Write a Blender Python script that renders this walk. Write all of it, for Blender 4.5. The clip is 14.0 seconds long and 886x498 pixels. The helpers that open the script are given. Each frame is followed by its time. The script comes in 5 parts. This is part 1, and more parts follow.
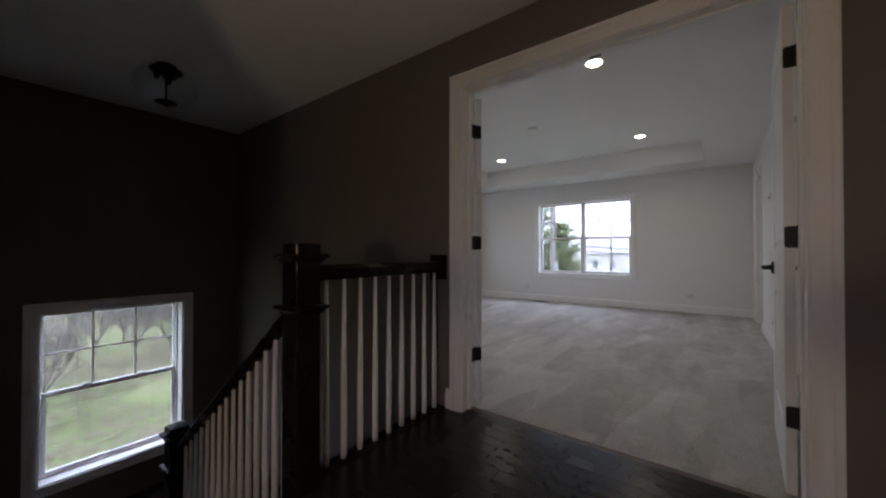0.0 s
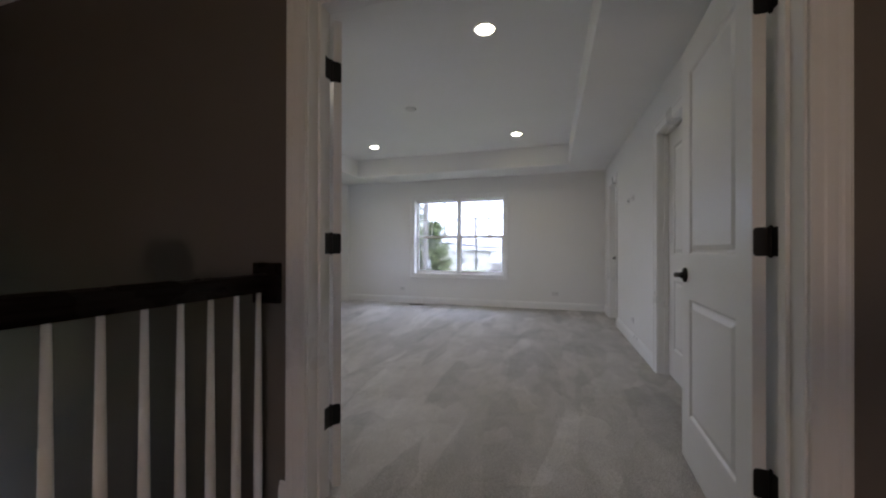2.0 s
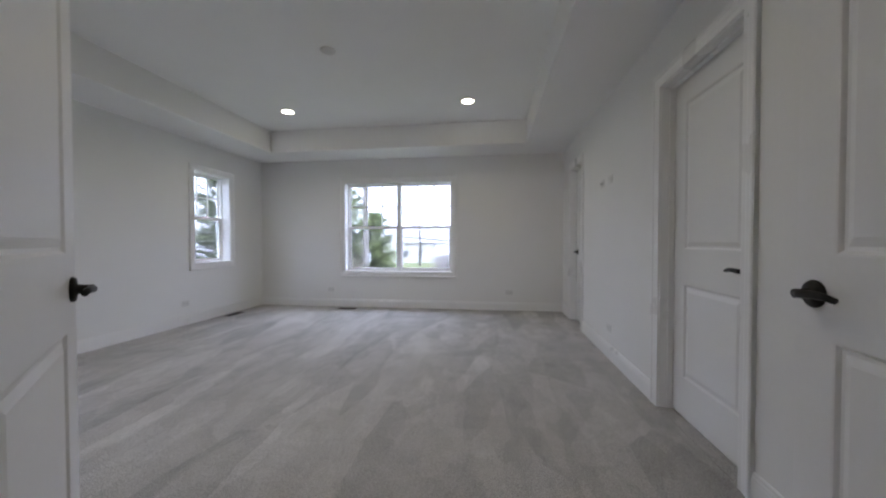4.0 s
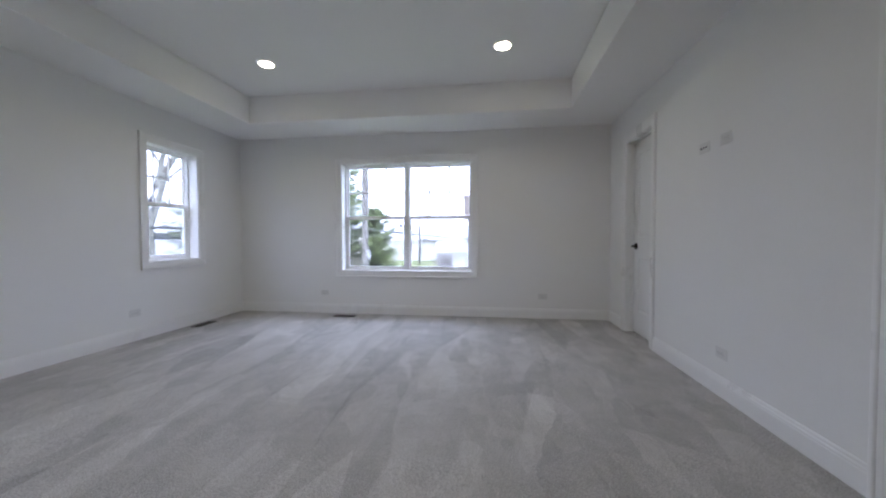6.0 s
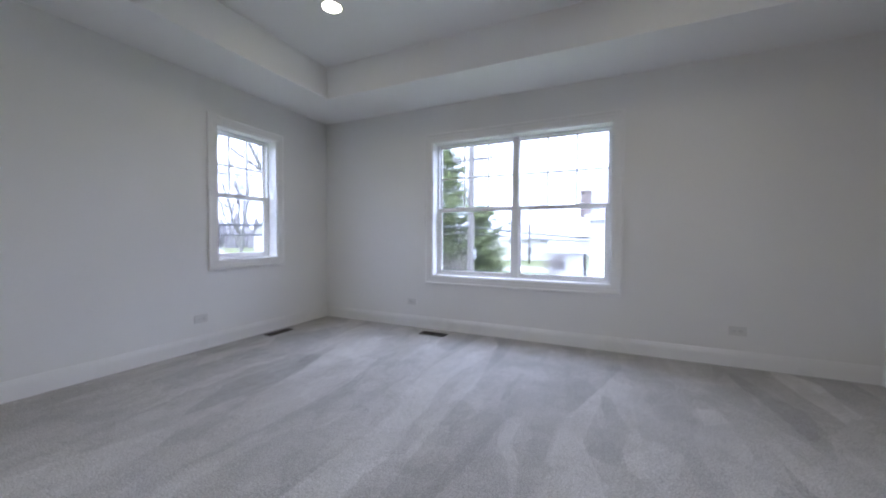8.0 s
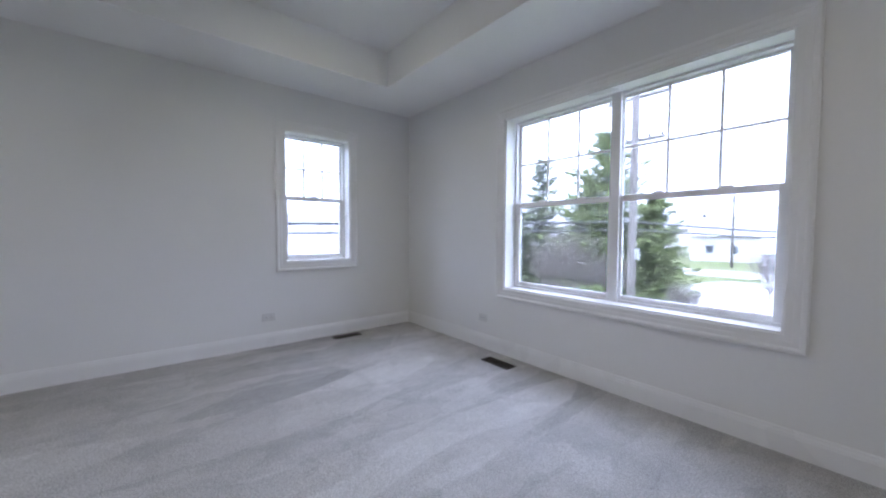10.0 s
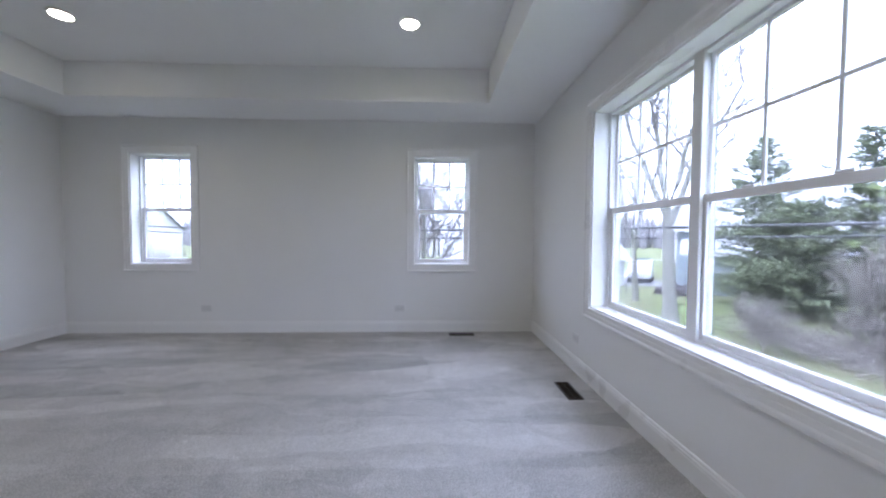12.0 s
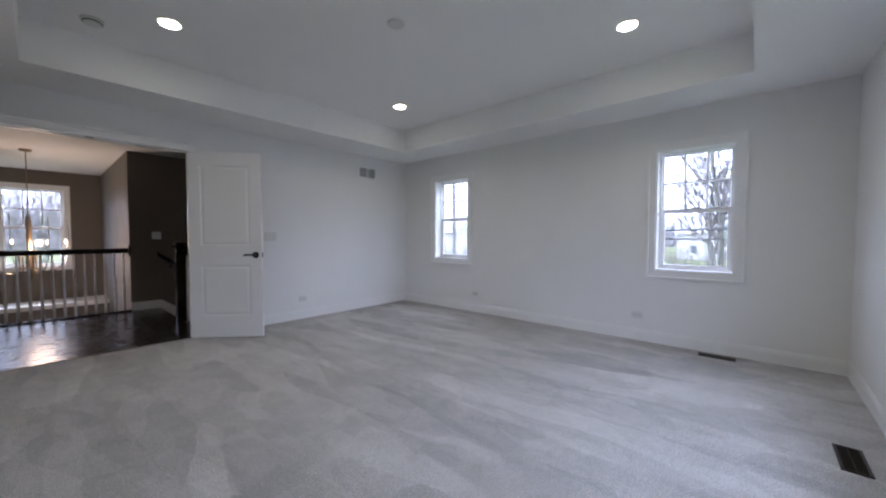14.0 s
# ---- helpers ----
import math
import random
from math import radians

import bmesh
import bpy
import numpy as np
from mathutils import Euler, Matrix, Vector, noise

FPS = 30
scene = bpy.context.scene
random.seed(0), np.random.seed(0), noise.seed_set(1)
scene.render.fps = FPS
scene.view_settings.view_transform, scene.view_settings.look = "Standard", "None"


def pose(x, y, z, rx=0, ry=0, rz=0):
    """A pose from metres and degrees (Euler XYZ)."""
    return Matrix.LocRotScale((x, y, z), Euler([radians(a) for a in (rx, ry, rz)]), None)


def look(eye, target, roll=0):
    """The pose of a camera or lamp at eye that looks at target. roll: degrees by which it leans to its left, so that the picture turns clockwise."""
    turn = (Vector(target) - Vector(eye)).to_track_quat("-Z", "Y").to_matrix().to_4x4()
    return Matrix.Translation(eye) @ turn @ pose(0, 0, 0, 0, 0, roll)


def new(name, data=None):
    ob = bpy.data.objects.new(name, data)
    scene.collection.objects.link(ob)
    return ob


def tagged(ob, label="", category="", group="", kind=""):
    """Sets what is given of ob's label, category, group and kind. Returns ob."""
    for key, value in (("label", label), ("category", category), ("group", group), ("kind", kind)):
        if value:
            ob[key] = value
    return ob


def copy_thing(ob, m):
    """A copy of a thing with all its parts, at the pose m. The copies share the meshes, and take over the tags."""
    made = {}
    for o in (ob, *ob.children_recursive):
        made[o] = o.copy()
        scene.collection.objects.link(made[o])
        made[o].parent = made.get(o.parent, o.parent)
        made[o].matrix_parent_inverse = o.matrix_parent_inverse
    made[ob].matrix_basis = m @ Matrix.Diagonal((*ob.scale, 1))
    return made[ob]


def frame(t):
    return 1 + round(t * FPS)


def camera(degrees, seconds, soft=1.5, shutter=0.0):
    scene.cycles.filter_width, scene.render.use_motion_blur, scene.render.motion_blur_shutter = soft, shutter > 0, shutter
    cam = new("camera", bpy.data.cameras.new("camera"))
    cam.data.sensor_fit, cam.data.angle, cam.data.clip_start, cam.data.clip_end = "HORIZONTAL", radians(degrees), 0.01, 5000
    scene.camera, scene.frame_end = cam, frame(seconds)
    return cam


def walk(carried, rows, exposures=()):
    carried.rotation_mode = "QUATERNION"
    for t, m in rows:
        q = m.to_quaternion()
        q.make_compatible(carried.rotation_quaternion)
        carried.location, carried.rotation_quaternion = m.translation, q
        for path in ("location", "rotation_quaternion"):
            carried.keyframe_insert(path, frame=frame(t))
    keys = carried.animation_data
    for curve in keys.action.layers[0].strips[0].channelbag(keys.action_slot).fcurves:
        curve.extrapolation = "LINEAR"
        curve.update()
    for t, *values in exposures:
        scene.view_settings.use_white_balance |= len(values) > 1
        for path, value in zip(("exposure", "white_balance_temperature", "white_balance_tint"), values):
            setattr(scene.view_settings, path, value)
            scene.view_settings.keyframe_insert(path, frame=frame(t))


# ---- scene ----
cam = camera(102.4, 14.0, soft=2.2)
METRES, EYE, TILT, LEAN, TURN = 9.8, 1.5, 0.0, 0.0, 36.8
PATH = [
    (0, (4.515, -2.046, 1.025), (3.308, -0.452, 1.045), -0.0),
    (0.5, (4.392, -1.966, 1.04), (3.341, -0.265, 1.064), -0.0),
    (1, (4.281, -1.781, 1.058), (3.389, 0.009, 1.079), 0.0),
    (1.5, (4.217, -1.586, 1.065), (3.491, 0.278, 1.079), 0.1),
    (2, (4.153, -1.334, 1.063), (3.569, 0.579, 1.068), 0.1),
    (2.5, (4.11, -1.083, 1.078), (3.649, 0.863, 1.074), -0.0),
    (3, (4.085, -0.811, 1.092), (3.729, 1.157, 1.074), 0.0),
    (5.5, (3.657, 0.368, 1.024), (3.401, 2.351, 0.974), -0.1),
    (6, (3.561, 0.655, 1.012), (3.291, 2.636, 0.961), -0.1),
    (6.5, (3.466, 0.953, 1.004), (3.159, 2.929, 0.948), -0.1),
    (7, (3.35, 1.212, 0.979), (2.928, 3.167, 0.924), -0.1),
    (7.5, (3.274, 1.506, 0.99), (2.647, 3.404, 0.934), 0.2),
    (8, (3.289, 1.829, 1.004), (2.442, 3.639, 0.945), 0.3),
    (10.5, (3.721, 3.219, 1.077), (2.027, 4.279, 0.995), 0.3),
    (11, (3.856, 3.46, 1.035), (2.043, 4.302, 0.967), 0.4),
    (11.5, (4.016, 3.708, 1.077), (2.101, 4.279, 1.013), 0.4),
    (12, (4.161, 4.131, 1.124), (2.163, 4.201, 1.052), 0.3),
    (12.5, (4.261, 4.423, 1.135), (2.309, 3.993, 1.064), 0.2),
    (13, (4.305, 4.623, 1.168), (2.492, 3.782, 1.093), 0.1),
    (13.5, (4.348, 4.73, 1.188), (2.711, 3.584, 1.106), 0.0),
    (14, (4.363, 4.744, 1.154), (2.862, 3.424, 1.08), 0.0),
]
EXPO = [(0.0, 3.3, 5980, 8), (3.0, 3.54, 5920, 8.5), (6.0, 3.64, 5640, 9), (8.0, 3.66, 5560, 10), (12.5, 3.72, 5480, 10.5), (14.0, 3.7, 5560, 10.5)]
walk(cam, [(t, look(eye, target, roll)) for t, eye, target, roll in PATH], EXPO)

# ---- world and light ----
SUN_EL, SUN_ROT = 42.0, 176.0
world = bpy.data.worlds.new("overcast_sky")
scene.world = world
world.use_nodes = True
wn = world.node_tree.nodes
wn.clear()
w_out = wn.new("ShaderNodeOutputWorld")
w_bg = wn.new("ShaderNodeBackground")
w_sky = wn.new("ShaderNodeTexSky")
w_sky.sky_type = "NISHITA"
w_sky.sun_disc = False
w_sky.sun_elevation, w_sky.sun_rotation = radians(SUN_EL), radians(SUN_ROT)
w_sky.dust_density, w_sky.air_density = 4.0, 1.0
w_mix = wn.new("ShaderNodeMix")
w_mix.data_type = "RGBA"
w_mix.inputs[0].default_value = 0.86
# an overcast dome is dimmer at the horizon than overhead
w_tc = wn.new("ShaderNodeTexCoord")
w_sep = wn.new("ShaderNodeSeparateXYZ")
w_dome = wn.new("ShaderNodeMapRange")
w_dome.inputs["From Min"].default_value, w_dome.inputs["From Max"].default_value = 0.0, 1.0
w_cloud = wn.new("ShaderNodeMix")
w_cloud.data_type = "RGBA"
w_cloud.inputs[6].default_value = (12.6, 12.8, 14.6, 1)
w_cloud.inputs[7].default_value = (29.0, 29.4, 32.5, 1)
world.node_tree.links.new(w_tc.outputs["Generated"], w_sep.inputs[0])
world.node_tree.links.new(w_sep.outputs["Z"], w_dome.inputs["Value"])
world.node_tree.links.new(w_dome.outputs[0], w_cloud.inputs[0])
world.node_tree.links.new(w_cloud.outputs[2], w_mix.inputs[7])
world.node_tree.links.new(w_sky.outputs[0], w_mix.inputs[6])
world.node_tree.links.new(w_mix.outputs[2], w_bg.inputs[0])
w_bg.inputs[1].default_value = 0.15
world.node_tree.links.new(w_bg.outputs[0], w_out.inputs[0])

sun_data = bpy.data.lights.new("sun", "SUN")
sun_data.energy, sun_data.angle, sun_data.color = 0.8, radians(30), (1.0, 0.97, 0.93)
sun = new("sun", sun_data)
az = radians(SUN_ROT)
sun.matrix_world = look((0, 0, 30), (-math.sin(az) * 30, -math.cos(az) * 30, 30 - 30 * math.tan(radians(SUN_EL))))


# ---- materials ----
def mat(name, color, rough=0.5, metal=0.0, spec=0.5, emit=None, power=0.0):
    m = bpy.data.materials.new(name)
    m.use_nodes = True
    b = m.node_tree.nodes["Principled BSDF"]
    b.inputs["Base Color"].default_value = (*color, 1)
    b.inputs["Roughness"].default_value = rough
    b.inputs["Metallic"].default_value = metal
    b.inputs["Specular IOR Level"].default_value = spec
    if emit:
        b.inputs["Emission Color"].default_value = (*emit, 1)
        b.inputs["Emission Strength"].default_value = power
    return m


def node(m, kind, **inputs):
    n = m.node_tree.nodes.new(kind)
    for k, v in inputs.items():
        n.inputs[k.replace("_", " ")].default_value = v
    return n


def link(m, a, b):
    m.node_tree.links.new(a, b)


def coords(m, scale=(1, 1, 1), rot=(0, 0, 0), kind="Object"):
    tc = m.node_tree.nodes.new("ShaderNodeTexCoord")
    mp = m.node_tree.nodes.new("ShaderNodeMapping")
    mp.inputs["Scale"].default_value = scale
    mp.inputs["Rotation"].default_value = rot
    link(m, tc.outputs[kind], mp.inputs[0])
    return mp.outputs[0]


def ramp(m, src, stops):
    r = m.node_tree.nodes.new("ShaderNodeValToRGB")
    e = r.color_ramp.elements
    while len(e) < len(stops):
        e.new(0.5)
    for el, (p, c) in zip(e, stops):
        el.position, el.color = p, (*c, 1)
    link(m, src, r.inputs[0])
    return r.outputs[0]


def tex(m, vec, scale, detail=4, rough=0.55, distortion=0.0):
    n = node(m, "ShaderNodeTexNoise", Scale=scale, Detail=detail, Roughness=rough, Distortion=distortion)
    link(m, vec, n.inputs["Vector"])
    return n.outputs[0]


def mix(m, a, b, f, mode="MIX"):
    n = m.node_tree.nodes.new("ShaderNodeMix")
    n.data_type, n.blend_type = "RGBA", mode
    for sock, v in ((0, f), (6, a), (7, b)):
        if isinstance(v, (int, float)):
            n.inputs[sock].default_value = v
        elif isinstance(v, tuple):
            n.inputs[sock].default_value = (*v, 1)
        else:
            link(m, v, n.inputs[sock])
    return n.outputs[2]


def bump(m, height, strength, distance):
    b = node(m, "ShaderNodeBump", Strength=strength, Distance=distance)
    link(m, height, b.inputs["Height"])
    link(m, b.outputs[0], m.node_tree.nodes["Principled BSDF"].inputs["Normal"])


def base(m, socket):
    link(m, socket, m.node_tree.nodes["Principled BSDF"].inputs["Base Color"])


def rough(m, socket):
    link(m, socket, m.node_tree.nodes["Principled BSDF"].inputs["Roughness"])


def g(v):
    return (v, v, v)


def paint(name, color, r=0.6, orange=0.12):
    """Rolled wall paint: faint tone drift, roller stipple."""
    m = mat(name, color, r, spec=0.35)
    v = coords(m)
    lo, hi = tuple(c * 0.975 for c in color), tuple(min(1, c * 1.02) for c in color)
    base(m, mix(m, ramp(m, tex(m, v, 0.9, 3), [(0.3, lo), (0.7, hi)]), ramp(m, tex(m, v, 60, 2), [(0.3, lo), (0.7, hi)]), 0.3))
    rough(m, ramp(m, tex(m, v, 2.2, 3), [(0.3, g(r - 0.05)), (0.7, g(r + 0.07))]))
    bump(m, tex(m, v, 340, 2), orange, 0.0006)
    return m


WALL = paint("bedroom_wall_paint", (0.80, 0.80, 0.785), 0.55)
CEIL = paint("ceiling_paint", (0.84, 0.84, 0.83), 0.8)
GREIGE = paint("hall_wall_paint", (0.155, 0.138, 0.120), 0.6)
TRIM = paint("trim_semigloss", (0.82, 0.82, 0.81), 0.30, 0.05)
DOORP = paint("door_paint", (0.79, 0.79, 0.78), 0.33, 0.06)
VINYL = mat("window_vinyl", (0.82, 0.82, 0.82), 0.35)
PLATE = mat("plate_plastic", (0.68, 0.68, 0.665), 0.3)
SLOT = mat("slot_dark", (0.03, 0.03, 0.03), 0.6)
BLACK = mat("matte_black_metal", (0.008, 0.008, 0.008), 0.45, 0.0, spec=0.25)
BRONZE = mat("register_bronze", (0.035, 0.027, 0.022), 0.45, 0.5)
BRASS = mat("aged_warm_brass", (0.32, 0.23, 0.14), 0.28, 0.9)
CHROME = mat("polished_nickel", (0.50, 0.46, 0.40), 0.22, 1.0)
BULB = mat("lit_bulb", (1, 0.9, 0.7), 0.3, emit=(1.0, 0.70, 0.42), power=0.8)
LENS = mat("downlight_lens", (0.9, 0.9, 0.85), 0.4, emit=(1.0, 0.86, 0.62), power=3.0)
GROOVE = mat("seal_grey", (0.22, 0.22, 0.22), 0.6)

# dark stained wood
def stained(name, along, tint, spec=0.10):
    m = mat(name, tint, 0.36, spec=spec)
    sc = {"x": (1.5, 28, 28), "y": (28, 1.5, 28), "z": (28, 28, 1.5)}[along]
    v = coords(m, sc)
    gr = tex(m, v, 1.6, 6, 0.65, 0.6)
    dk, lt = tuple(c * 0.55 for c in tint), tuple(c * 1.7 for c in tint)
    base(m, ramp(m, gr, [(0.3, dk), (0.72, lt)]))
    rough(m, ramp(m, tex(m, coords(m), 5, 3), [(0.3, g(0.20)), (0.7, g(0.34))]))
    bump(m, gr, 0.07, 0.0006)
    return m


ESPRESSO_X = stained("espresso_wood_x", "x", (0.009, 0.006, 0.005))
ESPRESSO_Y = stained("espresso_wood_y", "y", (0.009, 0.006, 0.005))
ESPRESSO_Z = stained("espresso_wood_z", "z", (0.009, 0.006, 0.005))

PLANK = stained("floor_plank_wood", "x", (0.012, 0.008, 0.0065), 0.22)
PLANK.node_tree.nodes["Bump"].inputs["Strength"].default_value = 0.02
_oi = PLANK.node_tree.nodes.new("ShaderNodeObjectInfo")
_b = PLANK.node_tree.nodes["Principled BSDF"].inputs["Base Color"].links[0].from_socket
base(PLANK, mix(PLANK, _b, ramp(PLANK, _oi.outputs["Random"], [(0, g(0.55)), (1, g(1.5))]), 0.75, "MULTIPLY"))


def carpet_mat():
    m = mat("cut_pile_carpet", (0.42, 0.41, 0.40), 0.95, spec=0.1)
    v = coords(m)
    fine = tex(m, v, 150, 3, 0.75)
    mid = tex(m, v, 48, 4, 0.7)
    warp = node(m, "ShaderNodeTexNoise", Scale=1.6, Detail=7.0, Roughness=0.62)
    link(m, v, warp.inputs["Vector"])
    # vacuum strokes: long wedges, each with its pile laid one way, crisp where two meet
    def strokes(scale, turn, warped, size, lo, hi):
        vor = node(m, "ShaderNodeTexVoronoi", Scale=size, Randomness=1.0)
        link(m, mix(m, coords(m, scale, (0, 0, radians(turn))), warp.outputs["Color"], warped), vor.inputs["Vector"])
        bw = node(m, "ShaderNodeSeparateColor")
        link(m, vor.outputs["Color"], bw.inputs[0])
        return ramp(m, bw.outputs[0], [(0.0, g(lo)), (0.34, g(0.87)), (0.62, g(0.90)), (0.9, g(hi))])
    s1 = strokes((1.9, 0.42, 1), 12, 0.16, 2.2, 0.775, 0.975)
    s2 = strokes((2.6, 0.62, 1), -17, 0.24, 2.0, 0.79, 0.975)
    s3 = strokes((3.2, 1.5, 1), 35, 0.34, 3.4, 0.84, 0.96)
    laid = mix(m, mix(m, s1, s2, 1.0, "MULTIPLY"), s3, 1.0, "MULTIPLY")
    a = mix(m, ramp(m, tex(m, v, 5.0, 6, 0.72, 0.6), [(0.38, g(0.35)), (0.62, g(0.65))]), ramp(m, mid, [(0.30, g(0.15)), (0.70, g(0.85))]), 0.3)
    a = mix(m, a, ramp(m, fine, [(0.38, g(0.0)), (0.62, g(1.0))]), 0.5)
    base(m, mix(m, ramp(m, a, [(0.12, (0.36, 0.352, 0.335)), (0.5, (0.665, 0.653, 0.635)), (0.88, (0.98, 0.965, 0.945))]), laid, 1.0, "MULTIPLY"))
    bump(m, mix(m, fine, mid, 0.45), 0.9, 0.007)
    return m


CARPET = carpet_mat()


def pane_mat(name="window_glass", tint=(0.37, 0.375, 0.40, 1), edge=0.55, face=0.03, haze=0.0012):
    m = bpy.data.materials.new(name)
    m.use_nodes = True
    nt = m.node_tree
    nt.nodes.clear()
    out = nt.nodes.new("ShaderNodeOutputMaterial")
    tr = nt.nodes.new("ShaderNodeBsdfTransparent")
    tr.inputs[0].default_value = tint
    gl = nt.nodes.new("ShaderNodeBsdfGlossy")
    gl.inputs["Roughness"].default_value = 0.01
    lw = nt.nodes.new("ShaderNodeLayerWeight")
    lw.inputs[0].default_value = 0.5
    pw = nt.nodes.new("ShaderNodeMath")
    pw.operation = "POWER"
    pw.inputs[1].default_value = 3.0
    nt.links.new(lw.outputs["Facing"], pw.inputs[0])
    fr = nt.nodes.new("ShaderNodeMath")
    fr.operation = "MULTIPLY_ADD"
    fr.inputs[1].default_value, fr.inputs[2].default_value = edge, face
    nt.links.new(pw.outputs[0], fr.inputs[0])
    mx = nt.nodes.new("ShaderNodeMixShader")
    nt.links.new(fr.outputs[0], mx.inputs[0])
    nt.links.new(tr.outputs[0], mx.inputs[1])
    nt.links.new(gl.outputs[0], mx.inputs[2])
    # faint translucent share: a pale glare veil put into the glass itself
    haze_bsdf = nt.nodes.new("ShaderNodeBsdfTranslucent")
    haze_bsdf.inputs[0].default_value = (0.85, 0.85, 0.88, 1)
    haze_mix = nt.nodes.new("ShaderNodeMixShader")
    haze_mix.inputs[0].default_value = haze
    nt.links.new(mx.outputs[0], haze_mix.inputs[1])
    nt.links.new(haze_bsdf.outputs[0], haze_mix.inputs[2])
    nt.links.new(haze_mix.outputs[0], out.inputs[0])
    return m


GLASS = pane_mat()


# ---- mesh helpers ----
def box(bm, x0, x1, y0, y1, z0, z1):
    v = [bm.verts.new((x, y, z)) for z in (z0, z1) for x, y in ((x0, y0), (x1, y0), (x1, y1), (x0, y1))]
    for f in ((3, 2, 1, 0), (4, 5, 6, 7), (0, 1, 5, 4), (1, 2, 6, 5), (2, 3, 7, 6), (3, 0, 4, 7)):
        bm.faces.new([v[i] for i in f])
    return v


def boxes(*rows):
    bm = bmesh.new()
    for r in rows:
        box(bm, *r)
    return bm


def round_plate(bm, x0, x1, y0, y1, z0, z1, r):
    """Thin plate across x whose four corners are rounded."""
    pts = []
    for cy, cz, a0 in ((y1 - r, z1 - r, 0), (y0 + r, z1 - r, 90), (y0 + r, z0 + r, 180), (y1 - r, z0 + r, 270)):
        pts += [(cy + r * math.cos(radians(a0 + k * 22.5)), cz + r * math.sin(radians(a0 + k * 22.5))) for k in range(5)]
    a, b = ([bm.verts.new((x, y, z)) for y, z in pts] for x in (x0, x1))
    bm.faces.new(a)
    bm.faces.new(list(reversed(b)))
    n = len(pts)
    for i in range(n):
        bm.faces.new((a[i], b[i], b[(i + 1) % n], a[(i + 1) % n]))
    return bm


def soften(bm, w, seg=1):
    bmesh.ops.remove_doubles(bm, verts=bm.verts, dist=1e-6)
    edges = [e for e in bm.edges if len(e.link_faces) == 2 and e.calc_face_angle(0) > 0.5]
    bmesh.ops.bevel(bm, geom=edges, offset=w, segments=seg, affect="EDGES", clamp_overlap=True)
    return bm


def rbox(x0, x1, y0, y1, z0, z1, w=0.003, seg=1):
    return soften(boxes((x0, x1, y0, y1, z0, z1)), w, seg)


def part(name, bm, material, parent=None, label="", m=None, smooth=False, kind="", category="", group=""):
    me = bpy.data.meshes.new(name)
    bm.normal_update()
    bm.to_mesh(me)
    bm.free()
    for mm in (material if isinstance(material, (list, tuple)) else [material]):
        me.materials.append(mm)
    if smooth:
        me.shade_smooth()
    ob = new(name, me)
    if parent is not None:
        ob.parent = parent
    if m is not None:
        ob.matrix_basis = m
    return tagged(ob, label, category, group, kind)


def thing(name, m, label="", category="", group="", kind=""):
    ob = new(name)
    ob.empty_display_size = 0.1
    ob.matrix_basis = m
    return tagged(ob, label, category, group, kind)


def lathe(bm, prof, n=16, axis="z", at=(0, 0, 0)):
    """Turned solid from (radius, height) pairs."""
    rings = []
    for r, h in prof:
        ring = []
        for i in range(n):
            a = 2 * math.pi * i / n
            c, s = r * math.cos(a), r * math.sin(a)
            p = {"z": (c, s, h), "y": (c, h, -s), "x": (h, c, s)}[axis]
            ring.append(bm.verts.new([p[k] + at[k] for k in range(3)]))
        rings.append(ring)
    for a, b in zip(rings, rings[1:]):
        for i in range(n):
            bm.faces.new((a[i], a[(i + 1) % n], b[(i + 1) % n], b[i]))
    bm.faces.new(list(reversed(rings[0])))
    bm.faces.new(rings[-1])
    return bm


def tube(bm, pts, radii, n=8):
    """Round rod along a list of points with a radius at each."""
    pts = [Vector(p) for p in pts]
    rings = []
    up = Vector((0.13, 0.21, 0.97)).normalized()
    for i, p in enumerate(pts):
        d = (pts[min(i + 1, len(pts) - 1)] - pts[max(i - 1, 0)]).normalized()
        if abs(d.dot(up)) > 0.95:
            up = Vector((0.9, 0.2, 0.1)).normalized()
        s = d.cross(up).normalized()
        u = s.cross(d)
        up = u
        r = radii[i] if isinstance(radii, (list, tuple)) else radii
        rings.append([bm.verts.new(p + (s * math.cos(t) + u * math.sin(t)) * r) for t in [2 * math.pi * k / n for k in range(n)]])
    for a, b in zip(rings, rings[1:]):
        for i in range(n):
            bm.faces.new((a[i], b[i], b[(i + 1) % n], a[(i + 1) % n]))
    bm.faces.new(rings[0])
    bm.faces.new(list(reversed(rings[-1])))
    return bm


def frame_sweep(bm, w, h, prof, sides=4):
    """Mitred moulding round an opening from (0,0) to (w,h) in the local xz plane; prof: (out, proud) with proud towards -y."""
    cols = []
    for o, p in prof:
        if sides == 4:
            cols.append([(-o, -p, -o), (-o, -p, h + o), (w + o, -p, h + o), (w + o, -p, -o)])
        else:
            cols.append([(-o, -p, 0), (-o, -p, h + o), (w + o, -p, h + o), (w + o, -p, 0)])
    vs = [[bm.verts.new(c) for c in col] for col in cols]
    segs = [(0, 1), (1, 2), (2, 3)] + ([(3, 0)] if sides == 4 else [])
    for a, b in zip(vs, vs[1:]):
        for i, j in segs:
            bm.faces.new((a[i], b[i], b[j], a[j]))
    if sides == 3:
        bm.faces.new([c[0] for c in vs])
        bm.faces.new([c[3] for c in reversed(vs)])
    bmesh.ops.recalc_face_normals(bm, faces=bm.faces)
    return bm


CASE = [(0, 0), (0, 0.011), (0.003, 0.0125), (0.028, 0.0125), (0.034, 0.0145), (0.05, 0.0155), (0.056, 0.0155), (0.060, 0.019), (0.066, 0.0215),
        (0.078, 0.0215), (0.082, 0.0185), (0.085, 0.0185), (0.085, 0)]


